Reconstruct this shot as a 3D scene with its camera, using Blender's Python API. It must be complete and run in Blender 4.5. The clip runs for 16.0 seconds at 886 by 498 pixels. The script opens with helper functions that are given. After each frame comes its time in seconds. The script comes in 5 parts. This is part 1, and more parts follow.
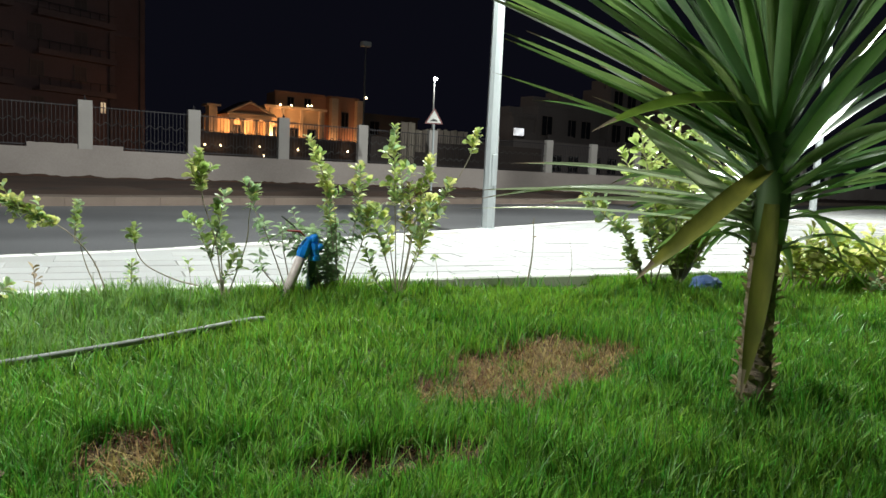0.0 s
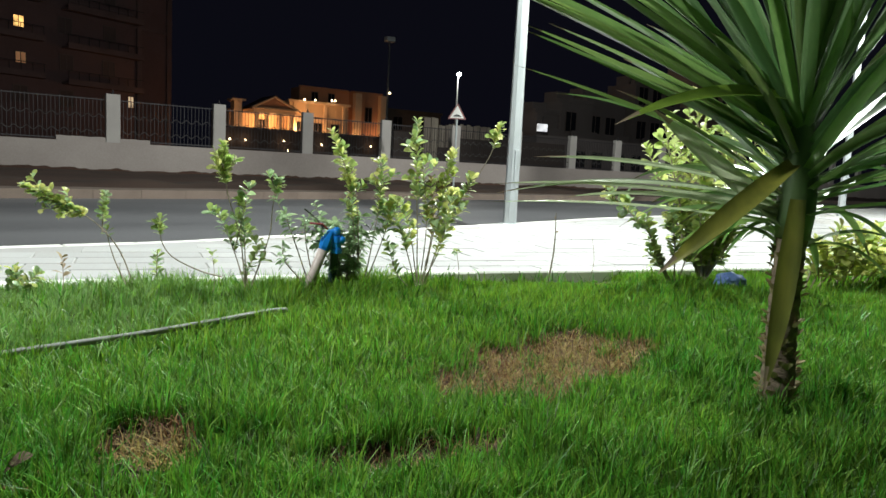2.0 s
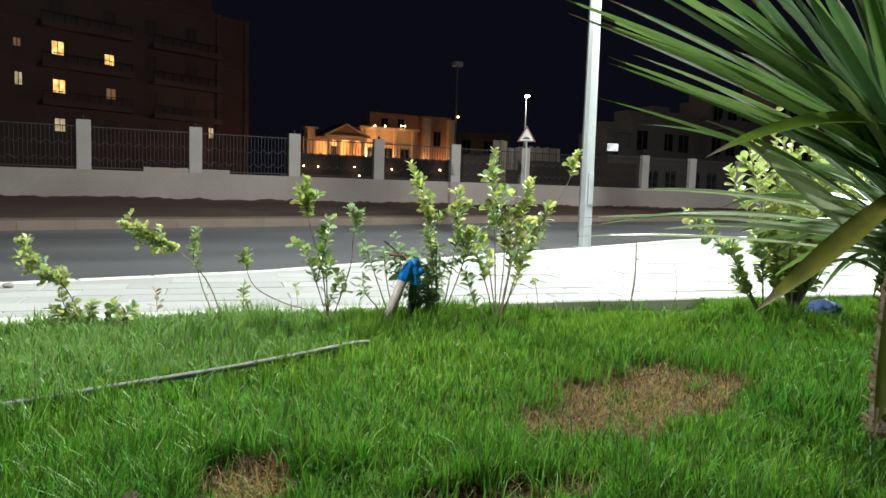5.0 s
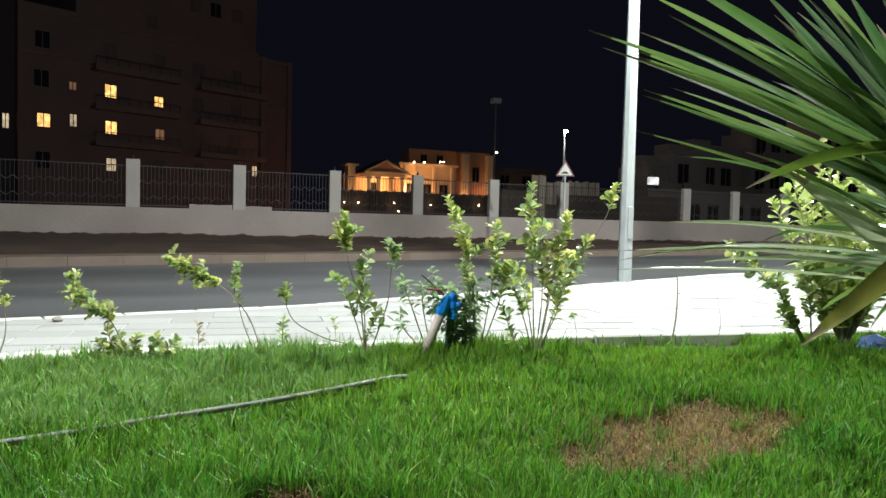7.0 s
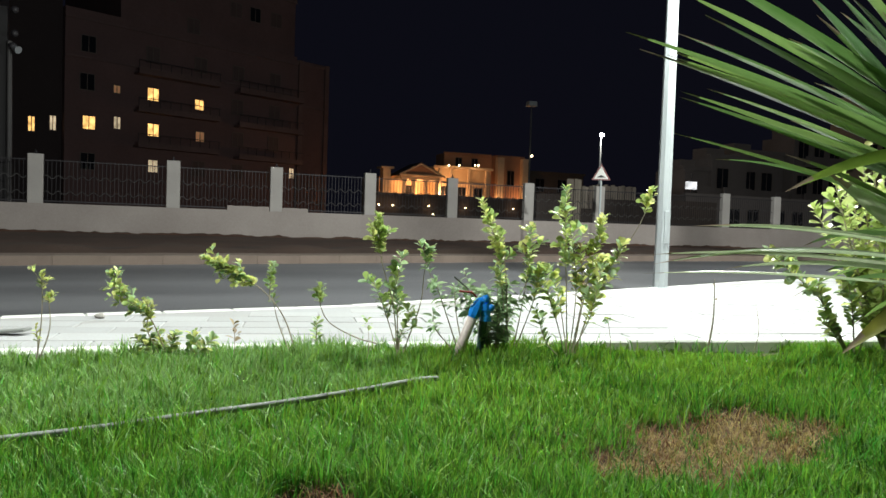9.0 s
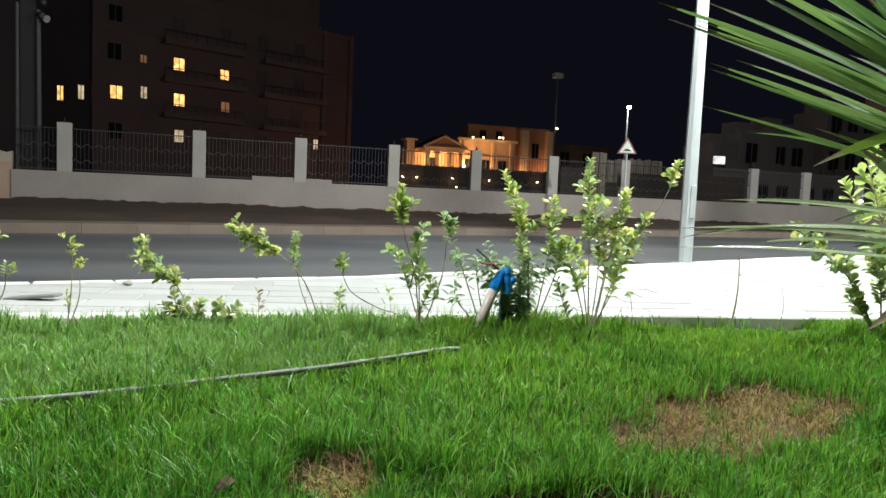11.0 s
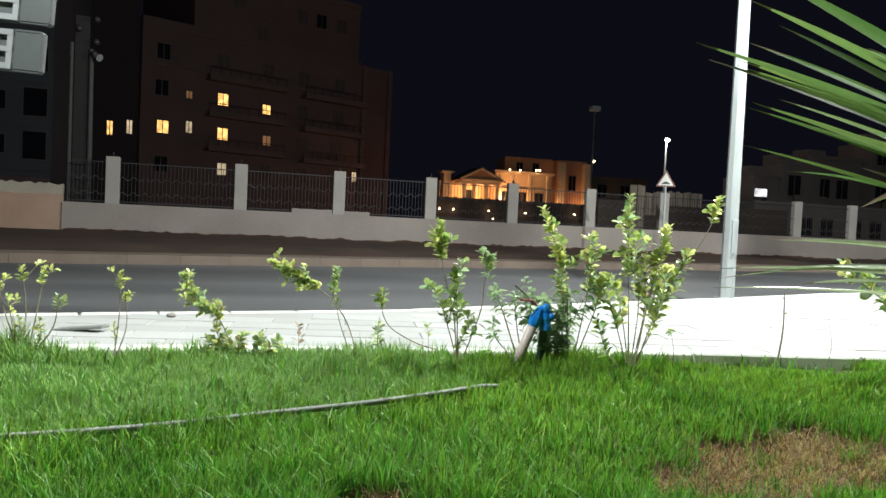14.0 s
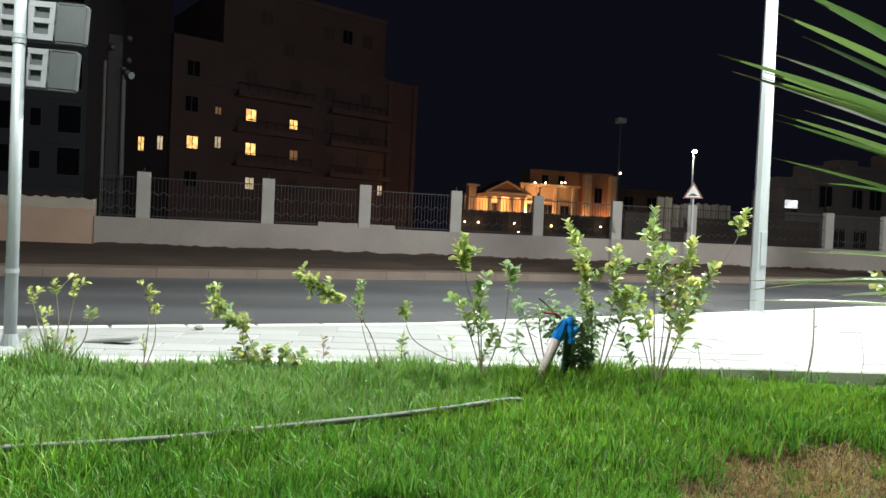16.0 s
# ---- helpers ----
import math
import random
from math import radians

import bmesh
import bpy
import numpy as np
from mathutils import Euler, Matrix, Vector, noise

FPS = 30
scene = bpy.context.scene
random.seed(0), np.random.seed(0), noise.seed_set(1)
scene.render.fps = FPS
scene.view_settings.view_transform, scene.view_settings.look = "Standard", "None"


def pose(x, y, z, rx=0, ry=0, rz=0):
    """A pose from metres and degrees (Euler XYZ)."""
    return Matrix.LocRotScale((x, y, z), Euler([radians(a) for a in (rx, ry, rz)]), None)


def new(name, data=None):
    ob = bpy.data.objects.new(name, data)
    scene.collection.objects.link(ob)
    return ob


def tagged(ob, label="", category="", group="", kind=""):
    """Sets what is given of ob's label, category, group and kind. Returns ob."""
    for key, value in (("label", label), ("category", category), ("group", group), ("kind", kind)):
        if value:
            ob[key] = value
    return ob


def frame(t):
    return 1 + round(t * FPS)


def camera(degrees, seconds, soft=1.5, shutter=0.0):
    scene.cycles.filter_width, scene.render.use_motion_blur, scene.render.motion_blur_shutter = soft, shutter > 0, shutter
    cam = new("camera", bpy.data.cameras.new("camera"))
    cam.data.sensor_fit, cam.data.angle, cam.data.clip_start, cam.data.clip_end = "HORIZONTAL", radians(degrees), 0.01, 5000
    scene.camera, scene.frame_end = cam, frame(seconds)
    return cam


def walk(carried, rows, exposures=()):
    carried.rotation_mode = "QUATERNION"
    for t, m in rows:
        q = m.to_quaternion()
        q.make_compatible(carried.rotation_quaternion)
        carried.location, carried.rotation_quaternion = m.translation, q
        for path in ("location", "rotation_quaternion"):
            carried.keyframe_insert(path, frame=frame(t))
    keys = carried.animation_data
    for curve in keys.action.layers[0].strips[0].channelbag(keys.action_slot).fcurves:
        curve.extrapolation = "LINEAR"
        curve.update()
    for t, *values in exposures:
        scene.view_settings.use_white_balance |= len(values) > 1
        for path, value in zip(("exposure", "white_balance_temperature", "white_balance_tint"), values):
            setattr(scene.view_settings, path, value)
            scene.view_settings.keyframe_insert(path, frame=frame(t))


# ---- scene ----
import collections

cam = camera(64.11, 16.0)
# seconds, eye x y z, yaw, pitch, roll
ROWS = [
    (0.0, 0.000, 0.000, 0.850, -34.91, -6.22, -2.63),
    (0.5, 0.001, 0.000, 0.846, -34.44, -6.66, -2.67),
    (1.0, 0.001, -0.002, 0.844, -34.08, -6.48, -2.95),
    (1.5, 0.001, -0.000, 0.841, -33.57, -6.64, -2.94),
    (2.0, -0.000, -0.006, 0.842, -33.08, -6.66, -2.97),
    (2.5, -0.001, -0.004, 0.841, -32.80, -6.67, -3.16),
    (3.0, 0.001, -0.006, 0.840, -32.31, -6.65, -3.22),
    (5.5, -0.040, 0.030, 0.887, -26.54, -4.26, -1.45),
    (6.0, -0.028, 0.026, 0.878, -25.86, -3.30, -1.31),
    (6.5, -0.032, 0.022, 0.876, -25.17, -2.91, -1.37),
    (7.0, -0.029, 0.020, 0.878, -24.42, -2.36, -1.41),
    (7.5, -0.029, 0.021, 0.879, -23.69, -1.30, -1.38),
    (8.0, -0.027, 0.017, 0.876, -22.74, -1.37, -1.20),
    (8.5, -0.027, 0.016, 0.874, -22.09, -1.71, -1.49),
    (11.0, -0.026, 0.008, 0.869, -19.75, -4.47, -2.51),
    (11.5, -0.027, 0.010, 0.869, -19.12, -5.16, -2.36),
    (12.0, -0.030, 0.009, 0.870, -19.02, -6.10, -2.57),
    (12.5, -0.032, 0.008, 0.878, -17.72, -6.42, -1.95),
    (13.0, -0.033, 0.005, 0.880, -17.78, -4.32, -2.34),
    (13.5, -0.034, 0.004, 0.891, -17.68, -3.43, -2.47),
    (14.0, -0.042, -0.000, 0.889, -16.81, -2.03, -2.67),
    (14.5, -0.040, -0.006, 0.893, -16.04, -1.49, -2.14),
    (15.0, -0.040, -0.010, 0.893, -15.55, -1.12, -2.26),
    (15.5, -0.040, -0.012, 0.894, -14.11, -1.00, -2.12),
    (16.0, -0.036, -0.013, 0.890, -14.75, -1.07, -2.48),
]
walk(cam, [(t, pose(x, y, z, 90 + pitch, roll, yaw)) for t, x, y, z, yaw, pitch, roll in ROWS],
     [(0.0, 0.02), (3.2, 0.02), (5.3, 0.11), (8.7, 0.17), (10.8, 0.22), (16.0, 0.24)])

# ---------------------------------------------------------------- sky and lamps
world = bpy.data.worlds.new("night_sky")
scene.world = world
world.use_nodes = True
world.node_tree.nodes["Background"].inputs[0].default_value = (0.36, 0.375, 0.70, 1)
world.node_tree.nodes["Background"].inputs[1].default_value = 0.0086


def point_lamp(name, place, watts, colour, size):
    data = bpy.data.lights.new(name, "POINT")
    data.energy, data.color, data.shadow_soft_size = watts, colour, size
    ob = new(name, data)
    ob.location = place
    return ob


COOL, WARM = (0.93, 1.0, 0.93), (1.0, 0.49, 0.20)
POLE_1, POLE_2, POLE_3 = (5.73, 7.15), (-1.385, 4.54), (17.15, 8.9)
LAWN_LAMP = (-2.45, 2.70)
# lamp heads of the street lamps beside the pavement
point_lamp("street_light", (POLE_1[0] - 0.25, POLE_1[1] - 1.25, 6.25), 4400, COOL, 0.12)
point_lamp("street_light", (POLE_3[0] - 0.25, POLE_3[1] - 1.25, 6.25), 4500, COOL, 0.12)
point_lamp("street_light", (LAWN_LAMP[0] + 1.25, LAWN_LAMP[1] + 0.25, 3.72), 640, COOL, 0.12)
# distant lit street lamp
point_lamp("street_light", (26.62, 39.0, 6.75), 220, (1.0, 0.93, 0.8), 0.15)
# villa floodlights
for vx, vy, vz, vw in ((28.8, 70.6, 6.6, 14), (30.0, 70.6, 6.6, 14), (32.0, 70.4, 6.7, 24), (24.9, 71.3, 4.4, 330), (25.0, 66.8, 2.2, 230),
                       (28.2, 71.2, 3.5, 620), (30.4, 71.2, 3.2, 150), (35.0, 72.4, 3.2, 130), (38.2, 72.4, 3.2, 130), (21.0, 69.0, 3.4, 90)):
    point_lamp("villa_light", (vx, vy, vz), vw, WARM, 0.1)
for vx, vz in ((17.57, 2.2), (18.88, 2.2), (22.23, 2.26), (25.8, 2.21), (30.73, 2.33)):
    point_lamp("garden_light", (vx, 59.4, vz), 9, (1.0, 0.6, 0.3), 0.1)


# ---------------------------------------------------------------- materials
def material(name, colour, rough=0.8, metal=0.0, second=None, grain=8.0, spots=1.0, bump=0.2, per="none", spread=0.25, fine=60.0,
             coat=0.0, thin=0.0, stretch=(1, 1, 1), spec=0.5):
    """A node material: two colours mixed by coarse and fine noise, relief from the fine noise, and a spread of value per piece."""
    m = bpy.data.materials.new(name)
    m.use_nodes = True
    nt = m.node_tree
    b = nt.nodes["Principled BSDF"]
    n, link = nt.nodes.new, nt.links.new
    co = n("ShaderNodeTexCoord")
    mp = n("ShaderNodeMapping")
    mp.inputs["Scale"].default_value = stretch
    link(co.outputs["Object"], mp.inputs[0])
    big, small = n("ShaderNodeTexNoise"), n("ShaderNodeTexNoise")
    big.inputs["Scale"].default_value, big.inputs["Detail"].default_value = spots, 5
    small.inputs["Scale"].default_value, small.inputs["Detail"].default_value = fine, 3
    for t in (big, small):
        link(mp.outputs[0], t.inputs["Vector"])
    add = n("ShaderNodeMath")
    add.operation = "MULTIPLY_ADD"
    link(small.outputs[0], add.inputs[0])
    add.inputs[1].default_value = 0.45
    link(big.outputs[0], add.inputs[2])
    rampn = n("ShaderNodeMapRange")
    rampn.inputs[1].default_value, rampn.inputs[2].default_value = 0.5, 0.95
    link(add.outputs[0], rampn.inputs[0])
    mix = n("ShaderNodeMix")
    mix.data_type = "RGBA"
    second = second or tuple(c * 0.7 for c in colour)
    mix.inputs[6].default_value, mix.inputs[7].default_value = (*colour, 1), (*second, 1)
    link(rampn.outputs[0], mix.inputs[0])
    out = mix.outputs[2]
    if per != "none":
        src = n("ShaderNodeObjectInfo") if per == "object" else n("ShaderNodeNewGeometry")
        hsv = n("ShaderNodeHueSaturation")
        mr = n("ShaderNodeMapRange")
        mr.inputs[3].default_value, mr.inputs[4].default_value = 1 - spread, 1 + spread
        link(src.outputs["Random" if per == "object" else "Random Per Island"], mr.inputs[0])
        link(mr.outputs[0], hsv.inputs["Value"])
        frac, hue = n("ShaderNodeMath"), n("ShaderNodeMapRange")
        frac.operation = "FRACT"
        mul = n("ShaderNodeMath")
        mul.operation = "MULTIPLY"
        mul.inputs[1].default_value = 17.0
        link(src.outputs["Random" if per == "object" else "Random Per Island"], mul.inputs[0])
        link(mul.outputs[0], frac.inputs[0])
        link(frac.outputs[0], hue.inputs[0])
        hue.inputs[3].default_value, hue.inputs[4].default_value = 0.5 - spread * 0.05, 0.5 + spread * 0.04
        link(hue.outputs[0], hsv.inputs["Hue"])
        link(out, hsv.inputs["Color"])
        out = hsv.outputs[0]
    link(out, b.inputs["Base Color"])
    b.inputs["Roughness"].default_value, b.inputs["Metallic"].default_value = rough, metal
    b.inputs["Specular IOR Level"].default_value = spec
    if coat:
        b.inputs["Coat Weight"].default_value = coat
        b.inputs["Coat Roughness"].default_value = 0.28
    if bump:
        bp = n("ShaderNodeBump")
        bp.inputs["Strength"].default_value, bp.inputs["Distance"].default_value = bump, 0.01
        link(add.outputs[0], bp.inputs["Height"])
        link(bp.outputs[0], b.inputs["Normal"])
    if thin:
        tr = n("ShaderNodeBsdfTranslucent")
        link(out, tr.inputs[0])
        ms = n("ShaderNodeMixShader")
        ms.inputs[0].default_value = thin
        link(b.outputs[0], ms.inputs[1])
        link(tr.outputs[0], ms.inputs[2])
        link(ms.outputs[0], nt.nodes["Material Output"].inputs[0])
    return m


def glow(name, colour, strength):
    m = bpy.data.materials.new(name)
    m.use_nodes = True
    b = m.node_tree.nodes["Principled BSDF"]
    b.inputs["Base Color"].default_value = (*colour, 1)
    b.inputs["Emission Color"].default_value = (*colour, 1)
    b.inputs["Emission Strength"].default_value = strength
    if strength < 2:
        # curtains and furniture make the light of a room uneven
        tx, mr = m.node_tree.nodes.new("ShaderNodeTexNoise"), m.node_tree.nodes.new("ShaderNodeMapRange")
        tx.inputs["Scale"].default_value = 2.2
        mr.inputs[1].default_value, mr.inputs[2].default_value = 0.35, 0.65
        mr.inputs[3].default_value, mr.inputs[4].default_value = strength * 0.35, strength * 1.25
        co = m.node_tree.nodes.new("ShaderNodeTexCoord")
        m.node_tree.links.new(co.outputs["Object"], tx.inputs["Vector"])
        m.node_tree.links.new(tx.outputs[0], mr.inputs[0])
        m.node_tree.links.new(mr.outputs[0], b.inputs["Emission Strength"])
    return m


GRASS = material("grass_blade", (0.070, 0.225, 0.022), 0.46, second=(0.18, 0.385, 0.045), spots=1.3, fine=9, bump=0, per="island", spread=0.72, thin=0.26, spec=0.4)
# yellower grass, its colour also raised for the brighter light near the path
GRASS_YELLOW = material("yellowish_grass_blade", (0.155, 0.325, 0.026), 0.48, second=(0.235, 0.40, 0.042), spots=1.3, fine=9, bump=0, per="island", spread=0.42, thin=0.36, spec=0.3)
# washed-out blade colour that imitates the lamp haze over the lawn
GRASS_HAZE = material("pale_dewy_grass_blade", (0.19, 0.36, 0.095), 0.44, second=(0.27, 0.43, 0.15), spots=1.6, fine=9, bump=0, per="island", spread=0.35, thin=0.36, spec=0.4)
STRAW = material("dry_grass", (0.40, 0.30, 0.10), 0.75, second=(0.25, 0.17, 0.058), spots=4, fine=50, bump=0, per="island", spread=0.6, thin=0.3)
STRAW_RED = material("reddish_dead_grass", (0.20, 0.095, 0.036), 0.8, second=(0.09, 0.047, 0.022), spots=5, fine=50, bump=0, per="island", spread=0.6, thin=0.2)
SOIL = material("lawn_soil", (0.032, 0.024, 0.010), 0.95, second=(0.055, 0.04, 0.018), spots=3, fine=60, bump=0.6)
BARE = material("bare_soil", (0.095, 0.048, 0.024), 0.95, second=(0.03, 0.017, 0.009), spots=14, fine=120, bump=1.0)
DIRT = material("verge_dirt", (0.085, 0.043, 0.030), 0.95, second=(0.042, 0.022, 0.016), spots=0.6, fine=12, bump=0.8)
DARK_DIRT = material("dark_planting_soil", (0.032, 0.017, 0.012), 0.95, second=(0.05, 0.028, 0.02), spots=0.8, fine=14, bump=0.8)
ASPHALT = material("asphalt", (0.066, 0.065, 0.072), 0.5, second=(0.14, 0.139, 0.149), spots=0.5, fine=140, bump=0.25, stretch=(0.25, 1, 1))
PAVER = material("pale_paver", (0.375, 0.38, 0.395), 0.8, second=(0.30, 0.282, 0.264), spots=0.7, fine=90, bump=0.25, per="object", spread=0.09)
PAVER_REST = material("pale_paver_far", (0.375, 0.38, 0.395), 0.8, second=(0.30, 0.282, 0.264), spots=0.7, fine=90, bump=0.25, per="island", spread=0.09)
JOINT = material("paver_bed", (0.34, 0.33, 0.31), 0.95, spots=3, fine=80)
KERB = material("concrete_kerb", (0.74, 0.74, 0.71), 0.85, second=(0.62, 0.61, 0.58), spots=2.0, fine=70, bump=0.3, per="object", spread=0.08)
FAR_KERB = material("dusty_kerb", (0.18, 0.135, 0.112), 0.9, second=(0.12, 0.088, 0.073), spots=1.2, fine=40, bump=0.3, per="object", spread=0.05)
WALL = material("painted_plaster", (0.38, 0.328, 0.312), 0.85, second=(0.292, 0.247, 0.233), spots=0.7, fine=25, bump=0.25)
POST = material("white_post_paint", (0.42, 0.385, 0.372), 0.8, second=(0.345, 0.315, 0.305), spots=1.2, fine=30, bump=0.2)
PINK = material("pink_rendered_wall", (0.50, 0.34, 0.27), 0.9, second=(0.40, 0.26, 0.20), spots=0.8, fine=20, bump=0.4)
PINK_TOP = material("pale_unpainted_render", (0.46, 0.40, 0.34), 0.9, second=(0.36, 0.31, 0.26), spots=1.0, fine=20, bump=0.4)
IRON = material("dark_iron", (0.036, 0.031, 0.037), 0.6, 0.2, spots=3, fine=60, bump=0.1)
GALV = material("galvanised_steel", (0.47, 0.50, 0.52), 0.5, 0.15, second=(0.38, 0.41, 0.43), spots=4, fine=40, bump=0.06, stretch=(1, 1, 0.25))
DULL_GALV = material("weathered_galvanised_steel", (0.36, 0.39, 0.41), 0.5, 0.2, second=(0.28, 0.31, 0.33), spots=6, fine=50, bump=0.08, stretch=(1, 1, 0.2))
WHITE_STEEL = material("white_coated_steel", (0.215, 0.22, 0.235), 0.55, second=(0.175, 0.18, 0.195), spots=5, fine=50, bump=0.05)
GREY_STEEL = material("grey_sheet_steel", (0.060, 0.066, 0.070), 0.6, second=(0.047, 0.052, 0.056), spots=5, fine=50, bump=0.05)
DARK_STEEL = material("dark_weathered_steel", (0.06, 0.055, 0.056), 0.7, second=(0.045, 0.04, 0.042), spots=2, fine=30, bump=0.1)
APARTMENT = material("brown_brick_facade", (0.132, 0.079, 0.080), 0.9, second=(0.098, 0.059, 0.060), spots=0.3, fine=4, bump=0.3)
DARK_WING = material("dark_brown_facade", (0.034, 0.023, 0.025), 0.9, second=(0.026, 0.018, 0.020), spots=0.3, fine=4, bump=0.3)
APART_TRIM = material("facade_band", (0.140, 0.090, 0.088), 0.9, spots=0.5, fine=5, bump=0.2)
BLUE_GREY = material("blue_grey_facade", (0.075, 0.08, 0.10), 0.9, second=(0.06, 0.063, 0.08), spots=0.3, fine=4, bump=0.2)
SAND = material("sand_render", (0.62, 0.46, 0.29), 0.9, second=(0.54, 0.40, 0.25), spots=0.4, fine=5, bump=0.2)
STONE_TRIM = material("sand_stone_trim", (0.66, 0.52, 0.36), 0.85, spots=0.6, fine=6, bump=0.2)
HOUSE = material("greyish_house_render", (0.115, 0.096, 0.094), 0.9, second=(0.088, 0.073, 0.072), spots=0.4, fine=5, bump=0.2)
HOUSE_TAN = material("tan_house_render", (0.24, 0.17, 0.13), 0.9, second=(0.20, 0.14, 0.105), spots=0.4, fine=5, bump=0.2)
# reddish render, darkened in colour for villa walls the floodlights don't reach
REDDISH_DIM = material("reddish_brown_render", (0.40, 0.215, 0.13), 0.9, second=(0.32, 0.17, 0.10), spots=0.4, fine=5, bump=0.2)
DARK_RENDER = material("dark_brown_render", (0.05, 0.035, 0.03), 0.9, spots=0.5, fine=5, bump=0.2)
DARK_ROOF = material("dark_roof", (0.10, 0.075, 0.06), 0.85, spots=0.6, fine=6, bump=0.3)
GLASS = material("dark_window_glass", (0.012, 0.013, 0.016), 0.12, bump=0)
LIT = glow("lit_window", (1.0, 0.56, 0.17), 1.5)
LIT_PALE = glow("pale_lit_window", (1.0, 0.78, 0.50), 0.5)
LIT_DIM = glow("dim_lit_window", (0.9, 0.45, 0.22), 0.13)
BULB = glow("lamp_bulb", (1.0, 0.97, 0.88), 30)
BULB_WARM = glow("warm_bulb", (1.0, 0.74, 0.42), 9)
SHUTTER = material("closed_shutter", (0.082, 0.052, 0.052), 0.7, second=(0.062, 0.040, 0.040), spots=1, fine=9, bump=0.1)
FRAME = material("window_frame", (0.11, 0.085, 0.075), 0.6, spots=3, fine=30, bump=0.05)
BOARD = material("pale_fence_board", (0.235, 0.195, 0.16), 0.85, second=(0.16, 0.13, 0.11), spots=1.0, fine=20, bump=0.3, per="object", spread=0.25)
YUCCA = material("yucca_leaf", (0.066, 0.150, 0.052), 0.40, second=(0.135, 0.23, 0.085), spots=3, fine=30, bump=0.05, spec=1.0, coat=1.0, per="object", spread=0.4, thin=0.22)
YUCCA_MID = material("mid_green_yucca_leaf", (0.125, 0.235, 0.06), 0.40, second=(0.21, 0.32, 0.10), spots=3, fine=30, bump=0.05, spec=1.0, coat=1.0, per="object", spread=0.4, thin=0.28)
# pale base colour carries the lamp's sheen on the glossy lower leaves
YUCCA_SHEEN = material("pale_yucca_leaf", (0.33, 0.41, 0.24), 0.34, second=(0.47, 0.53, 0.36), spots=3, fine=30, bump=0.04, spec=1.0, coat=1.0, per="object", spread=0.3, thin=0.35)
YUCCA_LIME = material("lime_yucca_leaf", (0.17, 0.29, 0.035), 0.36, second=(0.26, 0.38, 0.07), spots=3, fine=30, bump=0.04, spec=0.8, per="object", spread=0.15, thin=0.35)
YUCCA_OLD = material("yellowing_yucca_leaf", (0.105, 0.115, 0.026), 0.4, second=(0.27, 0.26, 0.05), spots=5, fine=30, bump=0.06, thin=0.22, stretch=(1, 1, 0.35))
TIP = material("dry_leaf_tip", (0.36, 0.27, 0.19), 0.8, spots=10, fine=60, bump=0)
TRUNK = material("fibrous_trunk", (0.30, 0.23, 0.17), 0.9, second=(0.13, 0.095, 0.07), spots=12, fine=90, bump=0.9, stretch=(1, 1, 3))
HUSK = material("dry_husk", (0.52, 0.42, 0.27), 0.85, second=(0.36, 0.27, 0.16), spots=10, fine=80, bump=0.2, thin=0.25)
BARK = material("twig_bark", (0.32, 0.26, 0.205), 0.85, second=(0.46, 0.39, 0.32), spots=12, fine=90, bump=0.4)
LEAF = material("glossy_leaf", (0.29, 0.42, 0.095), 0.34, second=(0.48, 0.55, 0.23), spots=9, fine=60, bump=0.05, per="object", spread=0.4, thin=0.38, coat=0.08)
LEAF_YELLOW = material("yellow_green_leaf", (0.66, 0.63, 0.24), 0.42, second=(0.50, 0.58, 0.20), spots=9, fine=60, bump=0.05, per="object", spread=0.35, thin=0.48)
LEAF_DULL = material("dull_green_leaf", (0.27, 0.40, 0.20), 0.38, second=(0.38, 0.50, 0.29), spots=9, fine=60, bump=0.05, per="object", spread=0.35, thin=0.45)
LEAF_BROWN = material("brownish_leaf", (0.32, 0.23, 0.12), 0.6, spots=9, fine=60, bump=0.05, per="object", spread=0.3, thin=0.2)
PIPE = material("mauve_grey_pipe", (0.76, 0.64, 0.63), 0.4, second=(0.48, 0.38, 0.37), spots=6, fine=60, bump=0.04)
DEAD_LEAF = material("dead_leaf", (0.05, 0.028, 0.016), 0.9, second=(0.12, 0.08, 0.05), spots=12, fine=60, bump=0.1)
BLACK_PIPE = material("black_polythene", (0.022, 0.035, 0.04), 0.4, spots=6, fine=60, bump=0.04)
TEAL_PIPE = material("dark_teal_pipe", (0.035, 0.075, 0.09), 0.35, second=(0.02, 0.045, 0.055), spots=6, fine=60, bump=0.04)
BLUE = material("blue_plastic", (0.014, 0.27, 0.90), 0.30, second=(0.012, 0.20, 0.72), spots=10, fine=60, bump=0.05)
RED = material("red_handle_plastic", (0.35, 0.02, 0.03), 0.4, spots=10, fine=60, bump=0.05)
HOSE = material("dusty_grey_hose", (0.22, 0.225, 0.215), 0.6, second=(0.13, 0.135, 0.125), spots=5, fine=50, bump=0.1)
SIGN_FACE = material("white_sign_face", (0.72, 0.70, 0.68), 0.4, spots=3, fine=30, bump=0)
SIGN_RED = material("dull_red_border", (0.20, 0.05, 0.05), 0.45, spots=3, fine=30, bump=0)
SIGN_BLACK = material("black_symbol", (0.02, 0.02, 0.02), 0.5, spots=3, fine=30, bump=0)
BAG = material("blue_plastic_bag", (0.14, 0.24, 0.64), 0.6, second=(0.25, 0.36, 0.75), spots=6, fine=30, bump=0.2)
STONE = material("loose_stone", (0.34, 0.32, 0.29), 0.9, spots=12, fine=60, bump=0.5)


